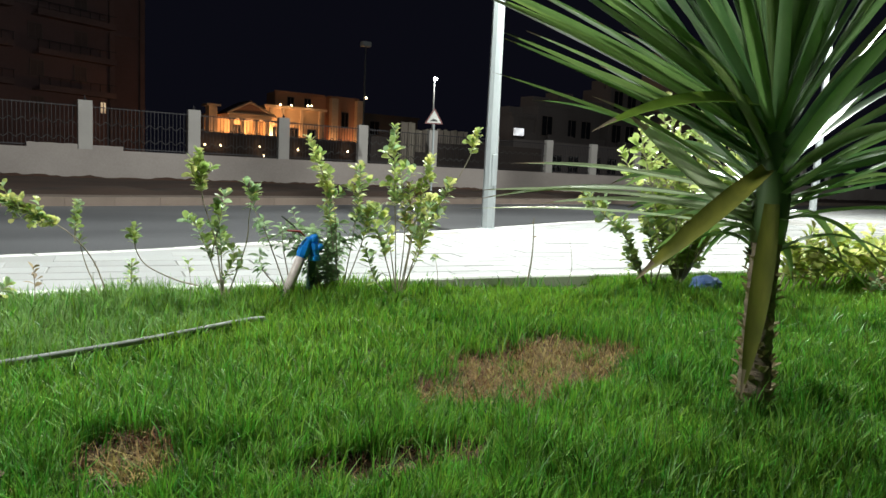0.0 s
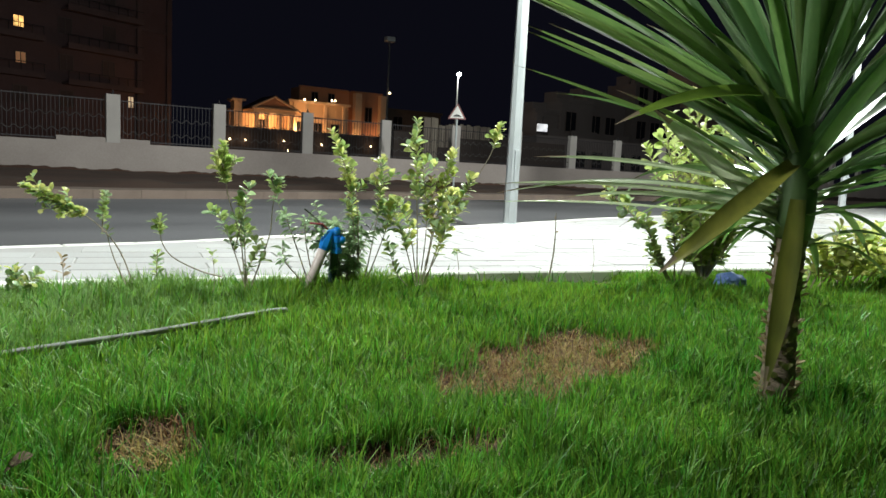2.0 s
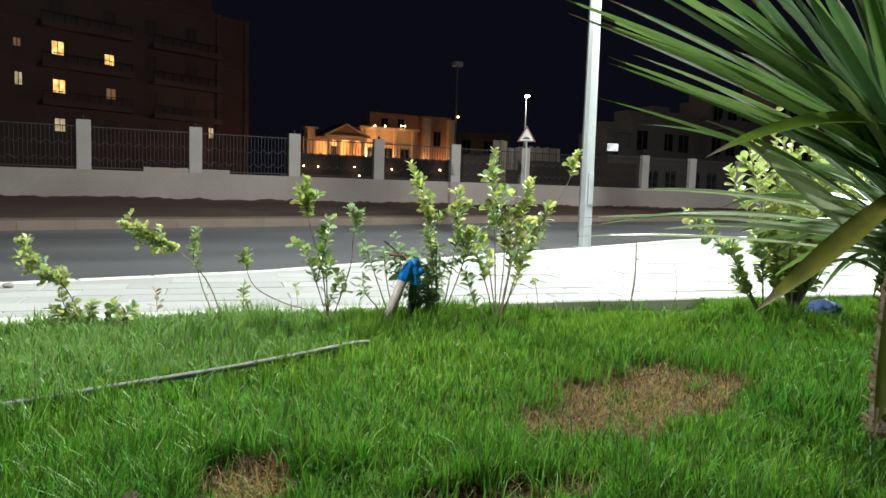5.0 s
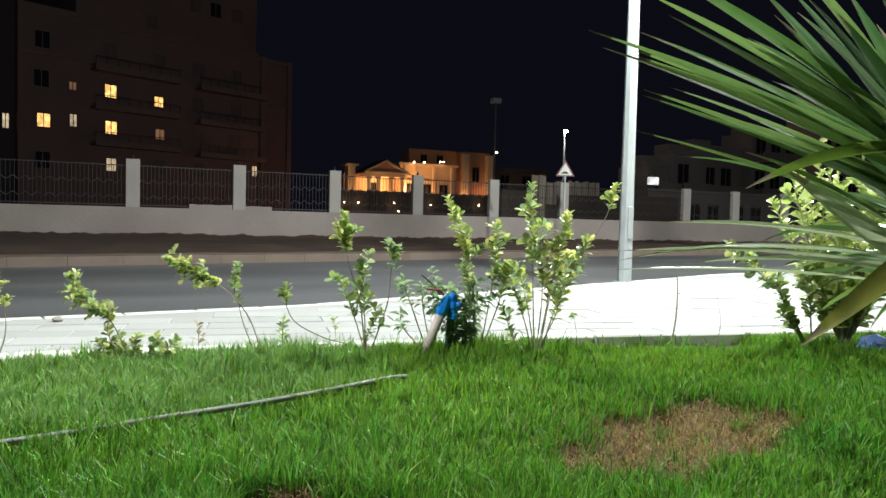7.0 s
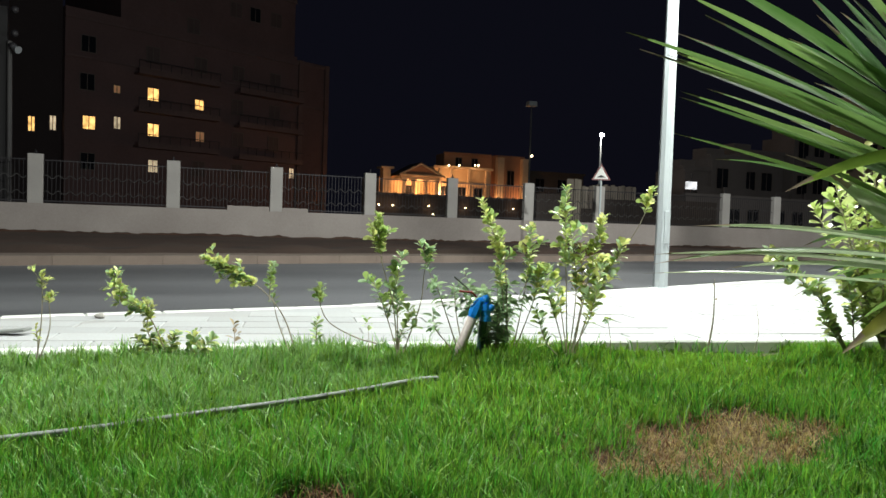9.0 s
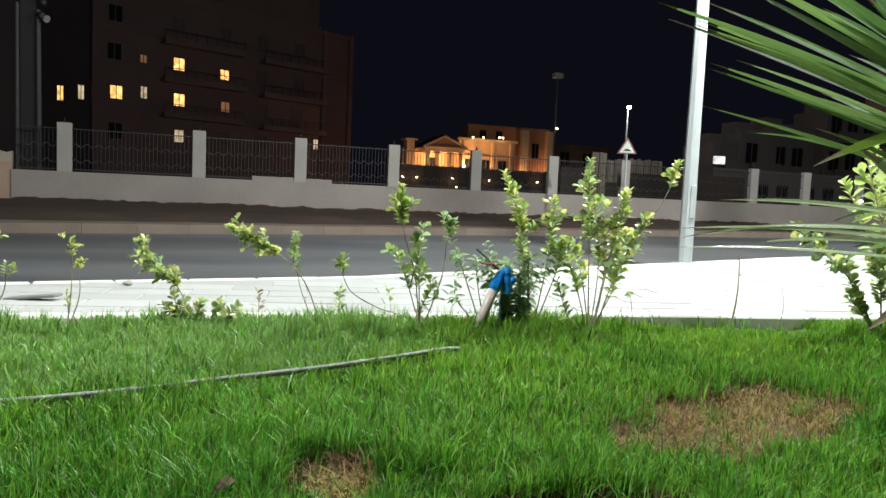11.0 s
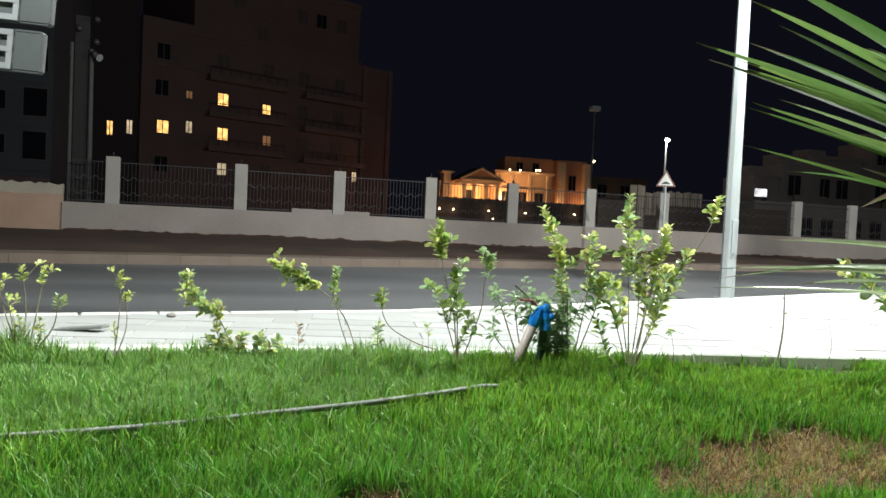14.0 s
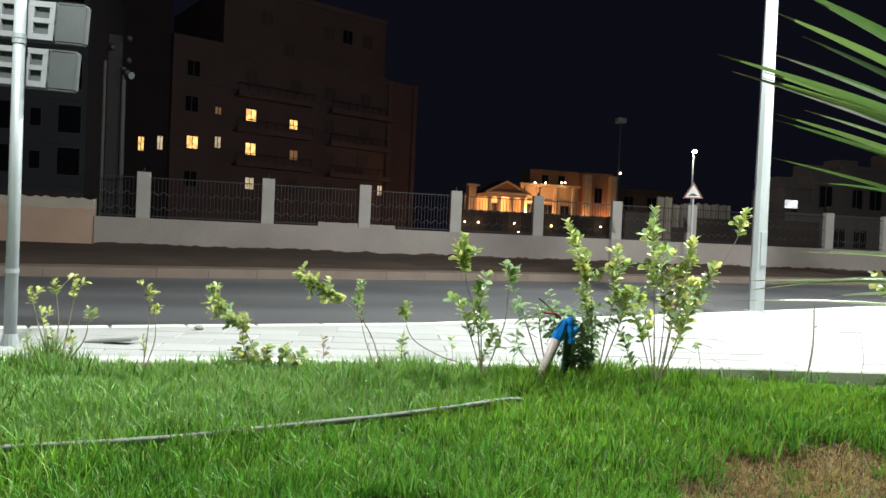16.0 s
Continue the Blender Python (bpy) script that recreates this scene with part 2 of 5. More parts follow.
# ---------------------------------------------------------------- mesh helpers
def part(name, bm, mat, parent=None, label="", smooth=False):
    """Links a bmesh as one mesh object, under a thing or under a part."""
    me = bpy.data.meshes.new(name)
    bm.to_mesh(me)
    bm.free()
    me.materials.append(mat)
    if smooth:
        me.polygons.foreach_set("use_smooth", [True] * len(me.polygons))
    ob = new(name, me)
    ob.parent = parent
    if label:
        ob["label"] = label
    return ob


def mesh_part(name, verts, faces, mat, parent=None, label="", smooth=False):
    me = bpy.data.meshes.new(name)
    me.from_pydata([tuple(v) for v in verts], [], faces)
    me.materials.append(mat)
    if smooth:
        me.polygons.foreach_set("use_smooth", [True] * len(me.polygons))
    ob = new(name, me)
    ob.parent = parent
    if label:
        ob["label"] = label
    return ob


def share(name, me, m, parent=None):
    """One more object on a mesh that is there already."""
    ob = new(name, me)
    ob.parent = parent
    ob.matrix_basis = m
    return ob


def thing(name, place, label, category, group="", kind="", turn=0):
    ob = new(name)
    ob.matrix_basis = pose(*place, 0, 0, turn)
    return tagged(ob, label, category, group, kind)


def box(x0, y0, z0, x1, y1, z1, bevel=0.0, bm=None):
    bm = bm or bmesh.new()
    made = bmesh.ops.create_cube(bm, size=1)["verts"]
    for v in made:
        v.co = Vector(((x0 + x1) / 2 + v.co.x * (x1 - x0), (y0 + y1) / 2 + v.co.y * (y1 - y0), (z0 + z1) / 2 + v.co.z * (z1 - z0)))
    if bevel:
        edges = {e for v in made for e in v.link_edges}
        bmesh.ops.bevel(bm, geom=list(edges), offset=bevel, segments=1, affect="EDGES")
    return bm


def tube(points, radii, sides=8, bm=None, caps=True):
    """A round tube along points; radii is one radius or one for each point."""
    bm = bm or bmesh.new()
    pts = [Vector(p) for p in points]
    if not isinstance(radii, (list, tuple)):
        radii = [radii] * len(pts)
    rings = []
    side = None
    for i, p in enumerate(pts):
        d = (pts[min(i + 1, len(pts) - 1)] - pts[max(i - 1, 0)]).normalized()
        if side is None:
            side = d.orthogonal().normalized()
        side = (side - d * side.dot(d)).normalized()
        up = d.cross(side)
        rings.append([bm.verts.new(p + (side * math.cos(a) + up * math.sin(a)) * radii[i])
                      for a in (2 * math.pi * k / sides for k in range(sides))])
    for a, b in zip(rings, rings[1:]):
        for k in range(sides):
            bm.faces.new((a[k], a[(k + 1) % sides], b[(k + 1) % sides], b[k]))
    if caps:
        bm.faces.new(rings[0][::-1])
        bm.faces.new(rings[-1])
    return bm


def curve_points(points, steps=6):
    """A smooth line through points (Catmull-Rom)."""
    p = [Vector(q) for q in points]
    p = [p[0] * 2 - p[1]] + p + [p[-1] * 2 - p[-2]]
    out = []
    for i in range(1, len(p) - 2):
        for k in range(steps):
            t = k / steps
            out.append(0.5 * ((2 * p[i]) + (p[i + 1] - p[i - 1]) * t + (2 * p[i - 1] - 5 * p[i] + 4 * p[i + 1] - p[i + 2]) * t * t
                              + (3 * p[i] - p[i - 1] - 3 * p[i + 1] + p[i + 2]) * t ** 3))
    out.append(p[-2])
    return out


def strip(xs, low, high, z0, z1, thick=0.0):
    """A sheet between two lines y = low(x) and y = high(x), with its sides going down by thick."""
    bm = bmesh.new()
    a = [bm.verts.new((x, low(x), z0)) for x in xs]
    b = [bm.verts.new((x, high(x), z1)) for x in xs]
    for i in range(len(xs) - 1):
        bm.faces.new((a[i], a[i + 1], b[i + 1], b[i]))
    if thick:
        c = [bm.verts.new((x, low(x), z0 - thick)) for x in xs]
        d = [bm.verts.new((x, high(x), z1 - thick)) for x in xs]
        for i in range(len(xs) - 1):
            bm.faces.new((c[i], c[i + 1], a[i + 1], a[i]))
            bm.faces.new((b[i], b[i + 1], d[i + 1], d[i]))
    return bm


# ---------------------------------------------------------------- the plan
def near_kerb(x):      # road edge of the near pavement
    return float(np.interp(x, (-80, -12, -1.4, 1.4, 5.7, 8.1, 27, 60, 160), (-5, 3.95, 5.40, 5.80, 7.17, 8.05, 12.8, 16.0, 20.0)))


def far_kerb(x):       # far edge of the road
    return float(np.interp(x, (-80, -12, -3, 12, 27, 60, 160), (2, 10.6, 12.1, 15.6, 18.3, 20.2, 21.0)))


def lawn_edge(x):      # edge between lawn and pavement
    return float(np.interp(x, (-60, -3, 0.9, 2.4, 8, 30, 60), (14 - 10, 3.98, 3.68, 3.44, 2.45, 2.2, 2.2)))


WALL_Y = 22.6
rng = np.random.default_rng(7)
XS = sorted(set([-80, -60, -40, -28, 60, 80, 110, 160] + [i * 1.0 for i in range(-20, 50)]))

ground = tagged(part("ground", strip([-900, -300, -80, 0, 80, 300, 900], lambda x: -900, lambda x: 1500, -0.05, -0.05), DIRT),
                "dusty brown dirt ground reaching the horizon", "ground", kind="structure")
road = tagged(part("road", strip(XS, near_kerb, far_kerb, 0.0, 0.0), ASPHALT), "worn grey asphalt road with faint tracks", "road", kind="structure")


# worn spots in the lawn: centre, half sizes, turn, bareness
SPOTS = [(1.72, 1.87, 0.53, 0.29, 0.30, 1.0), (0.315, 1.635, 0.095, 0.125, 0.2, 1.0), (0.82, 1.36, 0.23, 0.070, -0.12, 0.95), (0.05, 1.50, 0.05, 0.04, 0.0, 0.6)]


def dryness(x, y):
    """How bare the lawn is, 0 to 1, with a ragged edge."""
    d = np.zeros_like(x)
    rag = (0.15 * np.sin(13 * x + 7 * y + 1) + 0.13 * np.sin(19 * y - 8 * x) + 0.10 * np.sin(41 * x - 33 * y + 2 * np.sin(17 * x))
           + 0.07 * np.sin(58 * y + 37 * x + 2 * np.sin(23 * y)))
    for cx, cy, a, b, turn, power in SPOTS:
        u, w = (x - cx) * np.cos(turn) + (y - cy) * np.sin(turn), -(x - cx) * np.sin(turn) + (y - cy) * np.cos(turn)
        r = np.sqrt((u / a) ** 2 + (w / b) ** 2) + rag
        d = np.maximum(d, power * np.clip((1.20 - r) / 0.46, 0, 1))
    return d


def ground_height(x, y):
    """Soil of the lawn: nearly level, with small swells, hollow where it is worn."""
    swell = np.sin(3.3 * x + 1.2 * np.sin(2.1 * y) + 0.4) * np.sin(4.2 * y + 0.9 * np.sin(2.7 * x))
    return 0.165 - 0.022 * dryness(x, y) + 0.018 * swell + 0.009 * np.sin(8.1 * x + 1.5 * np.sin(5 * y)) * np.sin(9.3 * y + 0.7)


gx, gy = np.concatenate((np.linspace(-14, -3.1, 20), np.linspace(-3, 6, 260), np.linspace(6.2, 16, 20))), np.concatenate((np.linspace(0, 0.7, 24), np.linspace(0.71, 1, 130)))
lv, lf = [], []
for i, x in enumerate(gx):
    e = lawn_edge(x) - 0.06
    for j, s in enumerate(gy):
        y = -10 + (e + 10) * s
        lv.append((x, y, float(ground_height(x, y))))
for i in range(len(gx) - 1):
    for j in range(len(gy) - 1):
        k = i * len(gy) + j
        lf.append((k, k + len(gy), k + len(gy) + 1, k + 1))
lawn = tagged(mesh_part("lawn_ground", lv, lf, SOIL, smooth=True), "dark damp soil under the lawn grass", "ground", kind="structure")
pave_bed = tagged(part("pavement", strip(XS, lambda x: lawn_edge(x) + 0.02, lambda x: near_kerb(x) - 0.14, 0.147, 0.147), JOINT),
                  "pale concrete paved footpath, brightly lit", "pavement", kind="structure")
verge = tagged(part("verge", strip(XS, lambda x: far_kerb(x) + 1.25, lambda x: WALL_Y + 0.3, 0.10, 0.22), DIRT), "bare brown dirt verge below the wall",
               "verge", kind="structure")
bank = []
bx = np.linspace(-40, 60, 260)
prof = ((0.0, 0.06), (0.35, 0.2), (0.9, 0.24), (1.5, 0.2), (2.6, 0.14))
for i, x in enumerate(bx):
    for d, h in prof:
        wob = 0.10 * math.sin(x * 1.9) + 0.08 * math.sin(x * 4.3 + 1) + float(rng.normal(0, 0.05))
        bank.append((x, far_kerb(x) + 1.0 + d + (wob if 0 < d else 0), h * (1 + 0.2 * math.sin(x * 2.7 + d)) + float(rng.normal(0, 0.008))))
n = len(prof)
planting_strip = tagged(mesh_part("planting_strip", bank, [(i * n + j, (i + 1) * n + j, (i + 1) * n + j + 1, i * n + j + 1) for i in range(len(bx) - 1) for j in range(n - 1)],
                                  DARK_DIRT, smooth=True), "low bank of dark brown soil beside the road", "soil bank", kind="structure")


# ---------------------------------------------------------------- boundary wall across the road
POSTS = [-3.32, 0.26, 3.26, 6.31, 9.23, 12.20, 15.20, 18.2, 21.25, 24.0] + [27.0 + 3 * k for k in range(14)]


def plaster_block(x0, x1, y0, y1, z0, z1, ragged=0.0):
    """A wall block with a slightly uneven top edge."""
    bm = bmesh.new()
    steps = max(2, int((x1 - x0) / 0.12)) if ragged else 1
    rows = []
    for i in range(steps + 1):
        x = x0 + (x1 - x0) * i / steps
        dz = ragged * float(rng.normal(0, 1)) if ragged else 0
        rows.append([bm.verts.new(c) for c in ((x, y0, z0), (x, y1, z0), (x, y1, z1 + dz), (x, y0, z1 + dz))])
    for a, b in zip(rows, rows[1:]):
        for k in range(4):
            bm.faces.new((a[k], a[(k + 1) % 4], b[(k + 1) % 4], b[k]))
    bm.faces.new(rows[0][::-1])
    bm.faces.new(rows[-1])
    return bm


boundary = tagged(part("wall_front", plaster_block(-4.62, 66.4, WALL_Y - 0.1, WALL_Y + 0.1, 0.0, 1.03), WALL),
                  "low pale plastered boundary wall, stained at the foot", "wall", kind="structure")
for x0, x1, z in ((1.82, 3.07, 1.16), (3.46, 4.27, 1.15)):
    part("raised_block", plaster_block(x0, x1, WALL_Y - 0.103, WALL_Y + 0.103, 1.03, z, 0.006), WALL, boundary)
# soil stain along the foot of the wall: a ragged skirt of splashed mud
sk, sf = [], []
sx = np.arange(-4.6, 60, 0.14)
for i, x in enumerate(sx):
    top = 0.265 + 0.015 * math.sin(x * 1.3) + 0.012 * math.sin(x * 5.9 + 1) + float(rng.normal(0, 0.014))
    sk += [(x, WALL_Y - 0.14, 0.1), (x, WALL_Y - 0.107, top)]
    if i:
        sf.append((2 * i - 2, 2 * i, 2 * i + 1, 2 * i - 1))
mesh_part("mud_skirt", sk, sf, DIRT, boundary, "brown mud splashed on the wall foot")
pink = tagged(part("wall_side", plaster_block(-40, -4.62, WALL_Y - 0.05, WALL_Y + 0.15, 0.0, 1.22, 0.015), PINK), "rough pink rendered wall without paint at its top", "wall", kind="structure")
part("top_band", plaster_block(-40, -4.62, WALL_Y - 0.02, WALL_Y + 0.16, 1.2, 1.52, 0.02), PINK_TOP, pink, "pale unpainted render")

first_post = part("fence_post", box(-0.19, -0.096, 0.99, 0.19, 0.096, 2.40, 0.012), POST, boundary, "square white-painted plaster post")
first_post.matrix_basis = pose(POSTS[0], WALL_Y, 0)
knob = part("knob", tube([(0, 0, 2.40), (0, 0, 2.44), (0, 0, 2.47), (0, 0, 2.53)], [0.03, 0.045, 0.02, 0.012], 8), IRON, first_post, "small dark metal spike")
for x in POSTS[1:]:
    more = share("fence_post", first_post.data, pose(x + float(rng.normal(0, 0.01)), WALL_Y, float(rng.normal(0, 0.012))), boundary)
    share("knob", knob.data, Matrix.Identity(4), more)

BAR = None


def fence_panel(x0, x1, low):
    """Iron railing between two posts: two rails, wavy bands and upright bars."""
    global BAR
    half = (x1 - x0) / 2
    top = 2.27 - low
    p = part("railing", box(-half, -0.015, 0.05, half, 0.015, 0.08), IRON, boundary, "dark iron railing with upright bars and wavy bands")
    p.matrix_basis = pose((x0 + x1) / 2, WALL_Y, low)
    part("rail", box(-half, -0.015, top - 0.05, half, 0.015, top - 0.025), IRON, p)
    for zc in (0.30, 0.74):
        pts = [(-half + 2 * half * k / 60, -0.02, zc + 0.05 * math.sin(k / 60 * 2 * half / 0.30 * 2 * math.pi)) for k in range(61)]
        part("wavy_band", tube(pts, 0.013, 4), DARK_STEEL, p)
    if BAR is None:
        BAR = box(-0.006, -0.006, 0.0, 0.006, 0.006, 1.0)
        me = bpy.data.meshes.new("bar")
        BAR.to_mesh(me)
        BAR.free()
        me.materials.append(IRON)
        BAR = me
    count = int(round(2 * half / 0.105))
    for k in range(1, count):
        share("bar", BAR, Matrix.Translation((-half + 2 * half * k / count, 0, 0)) @ Matrix.Diagonal((1, 1, top, 1)), p)
    return p


fence_panel(-4.45, POSTS[0] - 0.19, 1.03)
for a, b in zip(POSTS[:14], POSTS[1:15]):
    fence_panel(a + 0.19, b - 0.19, 1.03)

# ---------------------------------------------------------------- utility poles at the end of the wall
up = thing("utility_pole", (-4.57, 23.0, 0.15), "pair of dark utility poles carrying round insulators", "utility pole")
part("pole", tube([(0, 0, 0), (0, 0, 5.5)], [0.06, 0.05], 10), DARK_STEEL, up)
part("pole", tube([(0.55, 0, 0), (0.52, 0, 5.35)], [0.075, 0.065], 10), DARK_STEEL, up)
part("board", box(0.08, 0.03, 0.9, 0.46, 0.07, 6.3), material("dark_board", (0.016, 0.014, 0.016), 0.8), up, "tall dark board between the poles")
for dx, dz in ((0.62, 5.2), (0.66, 5.55), (0.66, 6.2), (0.2, 5.9)):
    b = bmesh.new()
    bmesh.ops.create_uvsphere(b, u_segments=12, v_segments=8, radius=0.10, matrix=Matrix.Translation((dx, -0.12, dz)))
    part("insulator", b, IRON, up, smooth=True)
part("spot_lamp", tube([(0.6, -0.1, 5.18), (0.78, -0.25, 5.08)], [0.06, 0.11], 10), WHITE_STEEL, up, "small unlit spot lamp")


# ---------------------------------------------------------------- buildings
def window(parent, x, y, z, w, h, glass, deep=0.12, cross=True):
    """A window in a facade that faces -y: frame bars proud of a set-back pane."""
    f = part("window", box(x - w / 2 - 0.06, y - 0.05, z - h / 2 - 0.06, x + w / 2 + 0.06, y - 0.012, z - h / 2), FRAME, parent)
    part("window_frame", box(x - w / 2 - 0.06, y - 0.05, z + h / 2, x + w / 2 + 0.06, y - 0.012, z + h / 2 + 0.06), FRAME, f)
    for sx_ in (-1, 1):
        xx = x + sx_ * (w / 2 + 0.03)
        part("window_frame", box(xx - 0.03, y - 0.05, z - h / 2, xx + 0.03, y - 0.012, z + h / 2), FRAME, f)
    if cross:
        part("window_frame", box(x - 0.03, y - 0.045, z - h / 2, x + 0.03, y - 0.016, z + h / 2), FRAME, f)
    part("pane", box(x - w / 2, y - 0.03, z - h / 2, x + w / 2, y - 0.012, z + h / 2), glass, f)
    return f


def balcony(parent, x0, x1, z, y=0.0, out=1.1):
    b = part("balcony", box(x0, y - out, z - 0.15, x1, y - 0.005, z + 0.05), APART_TRIM, parent)
    part("parapet", box(x0, y - out, z + 0.05, x1, y - out + 0.12, z + 0.32), APART_TRIM, b)
    for k in range(int((x1 - x0) / 0.9) + 1):
        xx = min(x0 + 0.9 * k, x1 - 0.04)
        part("baluster", box(xx, y - out + 0.03, z + 0.32, xx + 0.04, y - out + 0.07, z + 0.95), IRON, b)
    part("handrail", box(x0, y - out + 0.02, z + 0.95, x1, y - out + 0.08, z + 1.0), IRON, b)


apart = thing("apartment_building", (-1, 65.6, 0), "tall brown apartment building with balconies and a few lit windows", "building", turn=24)
part("wall", box(-6.85, 0, 0, 14.4, 14, 16.75), APARTMENT, apart)
part("wall", box(-2.5, 0.4, 16.75, 14.35, 14, 22.0), APARTMENT, apart)
part("wall", box(14.42, 0.9, 0, 18.9, 12, 16.7), APARTMENT, apart)
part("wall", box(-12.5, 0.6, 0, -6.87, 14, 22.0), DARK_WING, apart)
part("corner_pier", box(15.2, 0.7, 0, 15.7, 0.9, 16.7), APART_TRIM, apart)
part("corner_pier", box(18.4, 0.7, 0, 18.9, 0.9, 16.7), APART_TRIM, apart)
for z in (4.2 + 0.0, 12.15, 16.4):
    part("band", box(14.45, 0.78, z - 0.12, 18.9, 0.9, z + 0.12), APART_TRIM, apart)
for z in (13.0, 16.0):
    part("band", box(-6.85, -0.1, z - 0.08, 14.4, -0.002, z + 0.08), APART_TRIM, apart)
part("parapet", box(-2.6, 0.25, 22.0, 14.45, 0.5, 22.5), APART_TRIM, apart)
for z in (6.4, 9.36, 12.46):
    balcony(apart, -1.52, 5.8, z)
    balcony(apart, 7.7, 14.7, z - 0.2)
LITS = {(-5.04, 7.88): LIT, (0.1, 10.88): LIT, (0.15, 7.88): LIT, (4.25, 10.58): LIT, (4.37, 7.77): LIT_DIM, (0.17, 4.81): LIT_PALE}
for (x, z), g in LITS.items():
    window(apart, x, 0, z, 0.92 if z > 5 and x < 4 else 0.78, 1.02 if x < 4 else 0.85, g)
for x, z, g in ((-2.85, 8.13, LIT_PALE), (-2.9, 10.86, LIT_DIM), (14.05, 5.2, LIT_PALE)):
    window(apart, x, 0, z, 0.5, 0.60 if z > 10 else 0.95, g)
for x, z, g in ((-9.0, 7.35, LIT), (-7.5, 7.6, LIT_PALE)):
    window(apart, x, 0.6, z, 0.42, 1.1, g)
for x, z in ((-5.13, 14.1), (0.05, 14.2), (4.34, 14.1), (8.05, 14.0), (-5.2, 11.1), (3.8, 16.4 - 1.9 + 3.0), (8.0, 10.9), (12.0, 10.9), (8.1, 7.9), (11.9, 7.9),
             (9.9, 19.9), (7.9, 19.9), (12.2, 19.9), (12.0, 14.0), (4.3, 4.9), (8.1, 4.9), (11.9, 4.9), (-5.1, 4.8), (1.5, 19.9)):
    window(apart, x, 0 if z < 16.7 else 0.4, z, 1.05, 1.25, GLASS if (x + z) % 3 > 2.4 else SHUTTER)

grey = thing("grey_building", (-10.9, 50, 0), "dark blue-grey building with unlit windows", "building")
part("wall", box(-22, 0, 0, 0.0, 12, 18.0), BLUE_GREY, grey)
part("plinth", box(-22, -0.06, 0, 0.0, -0.004, 2.6), APART_TRIM, grey)
for zc in (4.6, 7.3, 10.1, 12.9, 15.6):
    for xc in (-0.95, -2.9, -5.0, -7.2, -9.4, -11.6):
        window(grey, xc, 0, zc, 1.3 if xc in (-0.95, -5.0, -9.4) else 0.6, 1.7 if xc in (-0.95, -5.0, -9.4) else 1.1, GLASS, cross=False)
    part("floor_band", box(-22, -0.12, zc - 1.62, 0.0, -0.004, zc - 1.45), BLUE_GREY, grey)

villa = thing("villa", (0, 72, 0), "floodlit sandstone-coloured villa with a columned porch", "house")
part("wall", box(27.4, 0, 0, 34.1, 8, 6.95), SAND, villa)
part("wall", box(29.6, 3.0, 0, 35.6, 5.5, 8.7), REDDISH_DIM, villa)
part("wall", box(35.6, 1.6, 0, 39.2, 12, 8.75), REDDISH_DIM, villa)
part("wall", box(21.5, 1.2, 0, 27.4, 8, 5.6), SAND, villa)
part("pillar", box(21.4, -0.6, 0, 22.2, 0.6, 6.4), STONE_TRIM, villa)
part("pillar", box(35.4, 0.9, 0, 36.2, 1.6, 8.45), STONE_TRIM, villa)
part("pillar", box(38.6, 0.9, 0, 39.3, 1.6, 8.45), STONE_TRIM, villa)
part("cornice", box(27.2, -0.25, 6.75, 34.3, -0.003, 7.0), STONE_TRIM, villa)
part("cornice", box(29.5, 2.75, 8.6, 35.39, 2.997, 8.85), REDDISH_DIM, villa)
part("cornice", box(21.1, -0.9, 6.3, 22.5, 0.9, 6.5), STONE_TRIM, villa)
for xc in (23.15, 24.2, 25.6, 26.75):
    col = part("column", tube([(xc, -2.2, 0), (xc, -2.2, 0.25), (xc, -2.2, 0.3), (xc, -2.2, 4.9), (xc, -2.2, 5.05), (xc, -2.2, 5.2)], [0.34, 0.34, 0.24, 0.20, 0.32, 0.34], 12), STONE_TRIM, villa)
part("entablature", box(22.7, -2.6, 5.2, 27.1, 1.19, 5.55), STONE_TRIM, villa)
mesh_part("pediment", [(22.5, -2.7, 5.55), (27.3, -2.7, 5.55), (24.8, -2.7, 6.85), (22.5, 1.1, 5.55), (27.3, 1.1, 5.55), (24.8, 1.1, 6.85)],
          [(0, 1, 2), (3, 5, 4), (0, 3, 4, 1)], REDDISH_DIM, villa, "reddish gable field with shade in its colour")
for ax, az, bx_, bz_ in ((22.5, 5.62, 24.8, 6.82), (24.8, 6.82, 27.3, 5.62), (22.5, 5.62, 27.3, 5.62)):
    part("moulding", tube([(ax, -2.8, az), (bx_, -2.8, bz_)], 0.13, 6), STONE_TRIM, villa)
for xc in (28.0, 29.3, 31.4, 33.6):
    part("pilaster", box(xc - 0.16, -0.14, 0, xc + 0.16, -0.004, 6.74), STONE_TRIM, villa)
part("string_course", box(27.4, -0.10, 5.0, 34.1, -0.002, 5.16), STONE_TRIM, villa)
for xc in (31.4, 33.4):
    window(villa, xc, 3.0, 7.8, 0.7, 0.9, GLASS)
mesh_part("porch_roof", [(22.3, -2.9, 5.56), (24.8, -2.9, 6.98), (27.5, -2.9, 5.56), (22.3, 1.1, 5.56), (24.8, 1.1, 6.98), (27.5, 1.1, 5.56), (22.3, -2.9, 5.42), (24.8, -2.9, 6.82), (27.5, -2.9, 5.42)],
          [(0, 1, 4, 3), (1, 2, 5, 4), (0, 6, 7, 1), (1, 7, 8, 2)], DARK_ROOF, villa)
for xc in (24.9, 28.6, 30.6, 32.6):
    window(villa, xc, 1.2 if xc < 27 else 0, 3.6, 0.9, 2.2, GLASS)
window(villa, 37.4, 1.6, 6.2, 0.8, 1.6, GLASS)
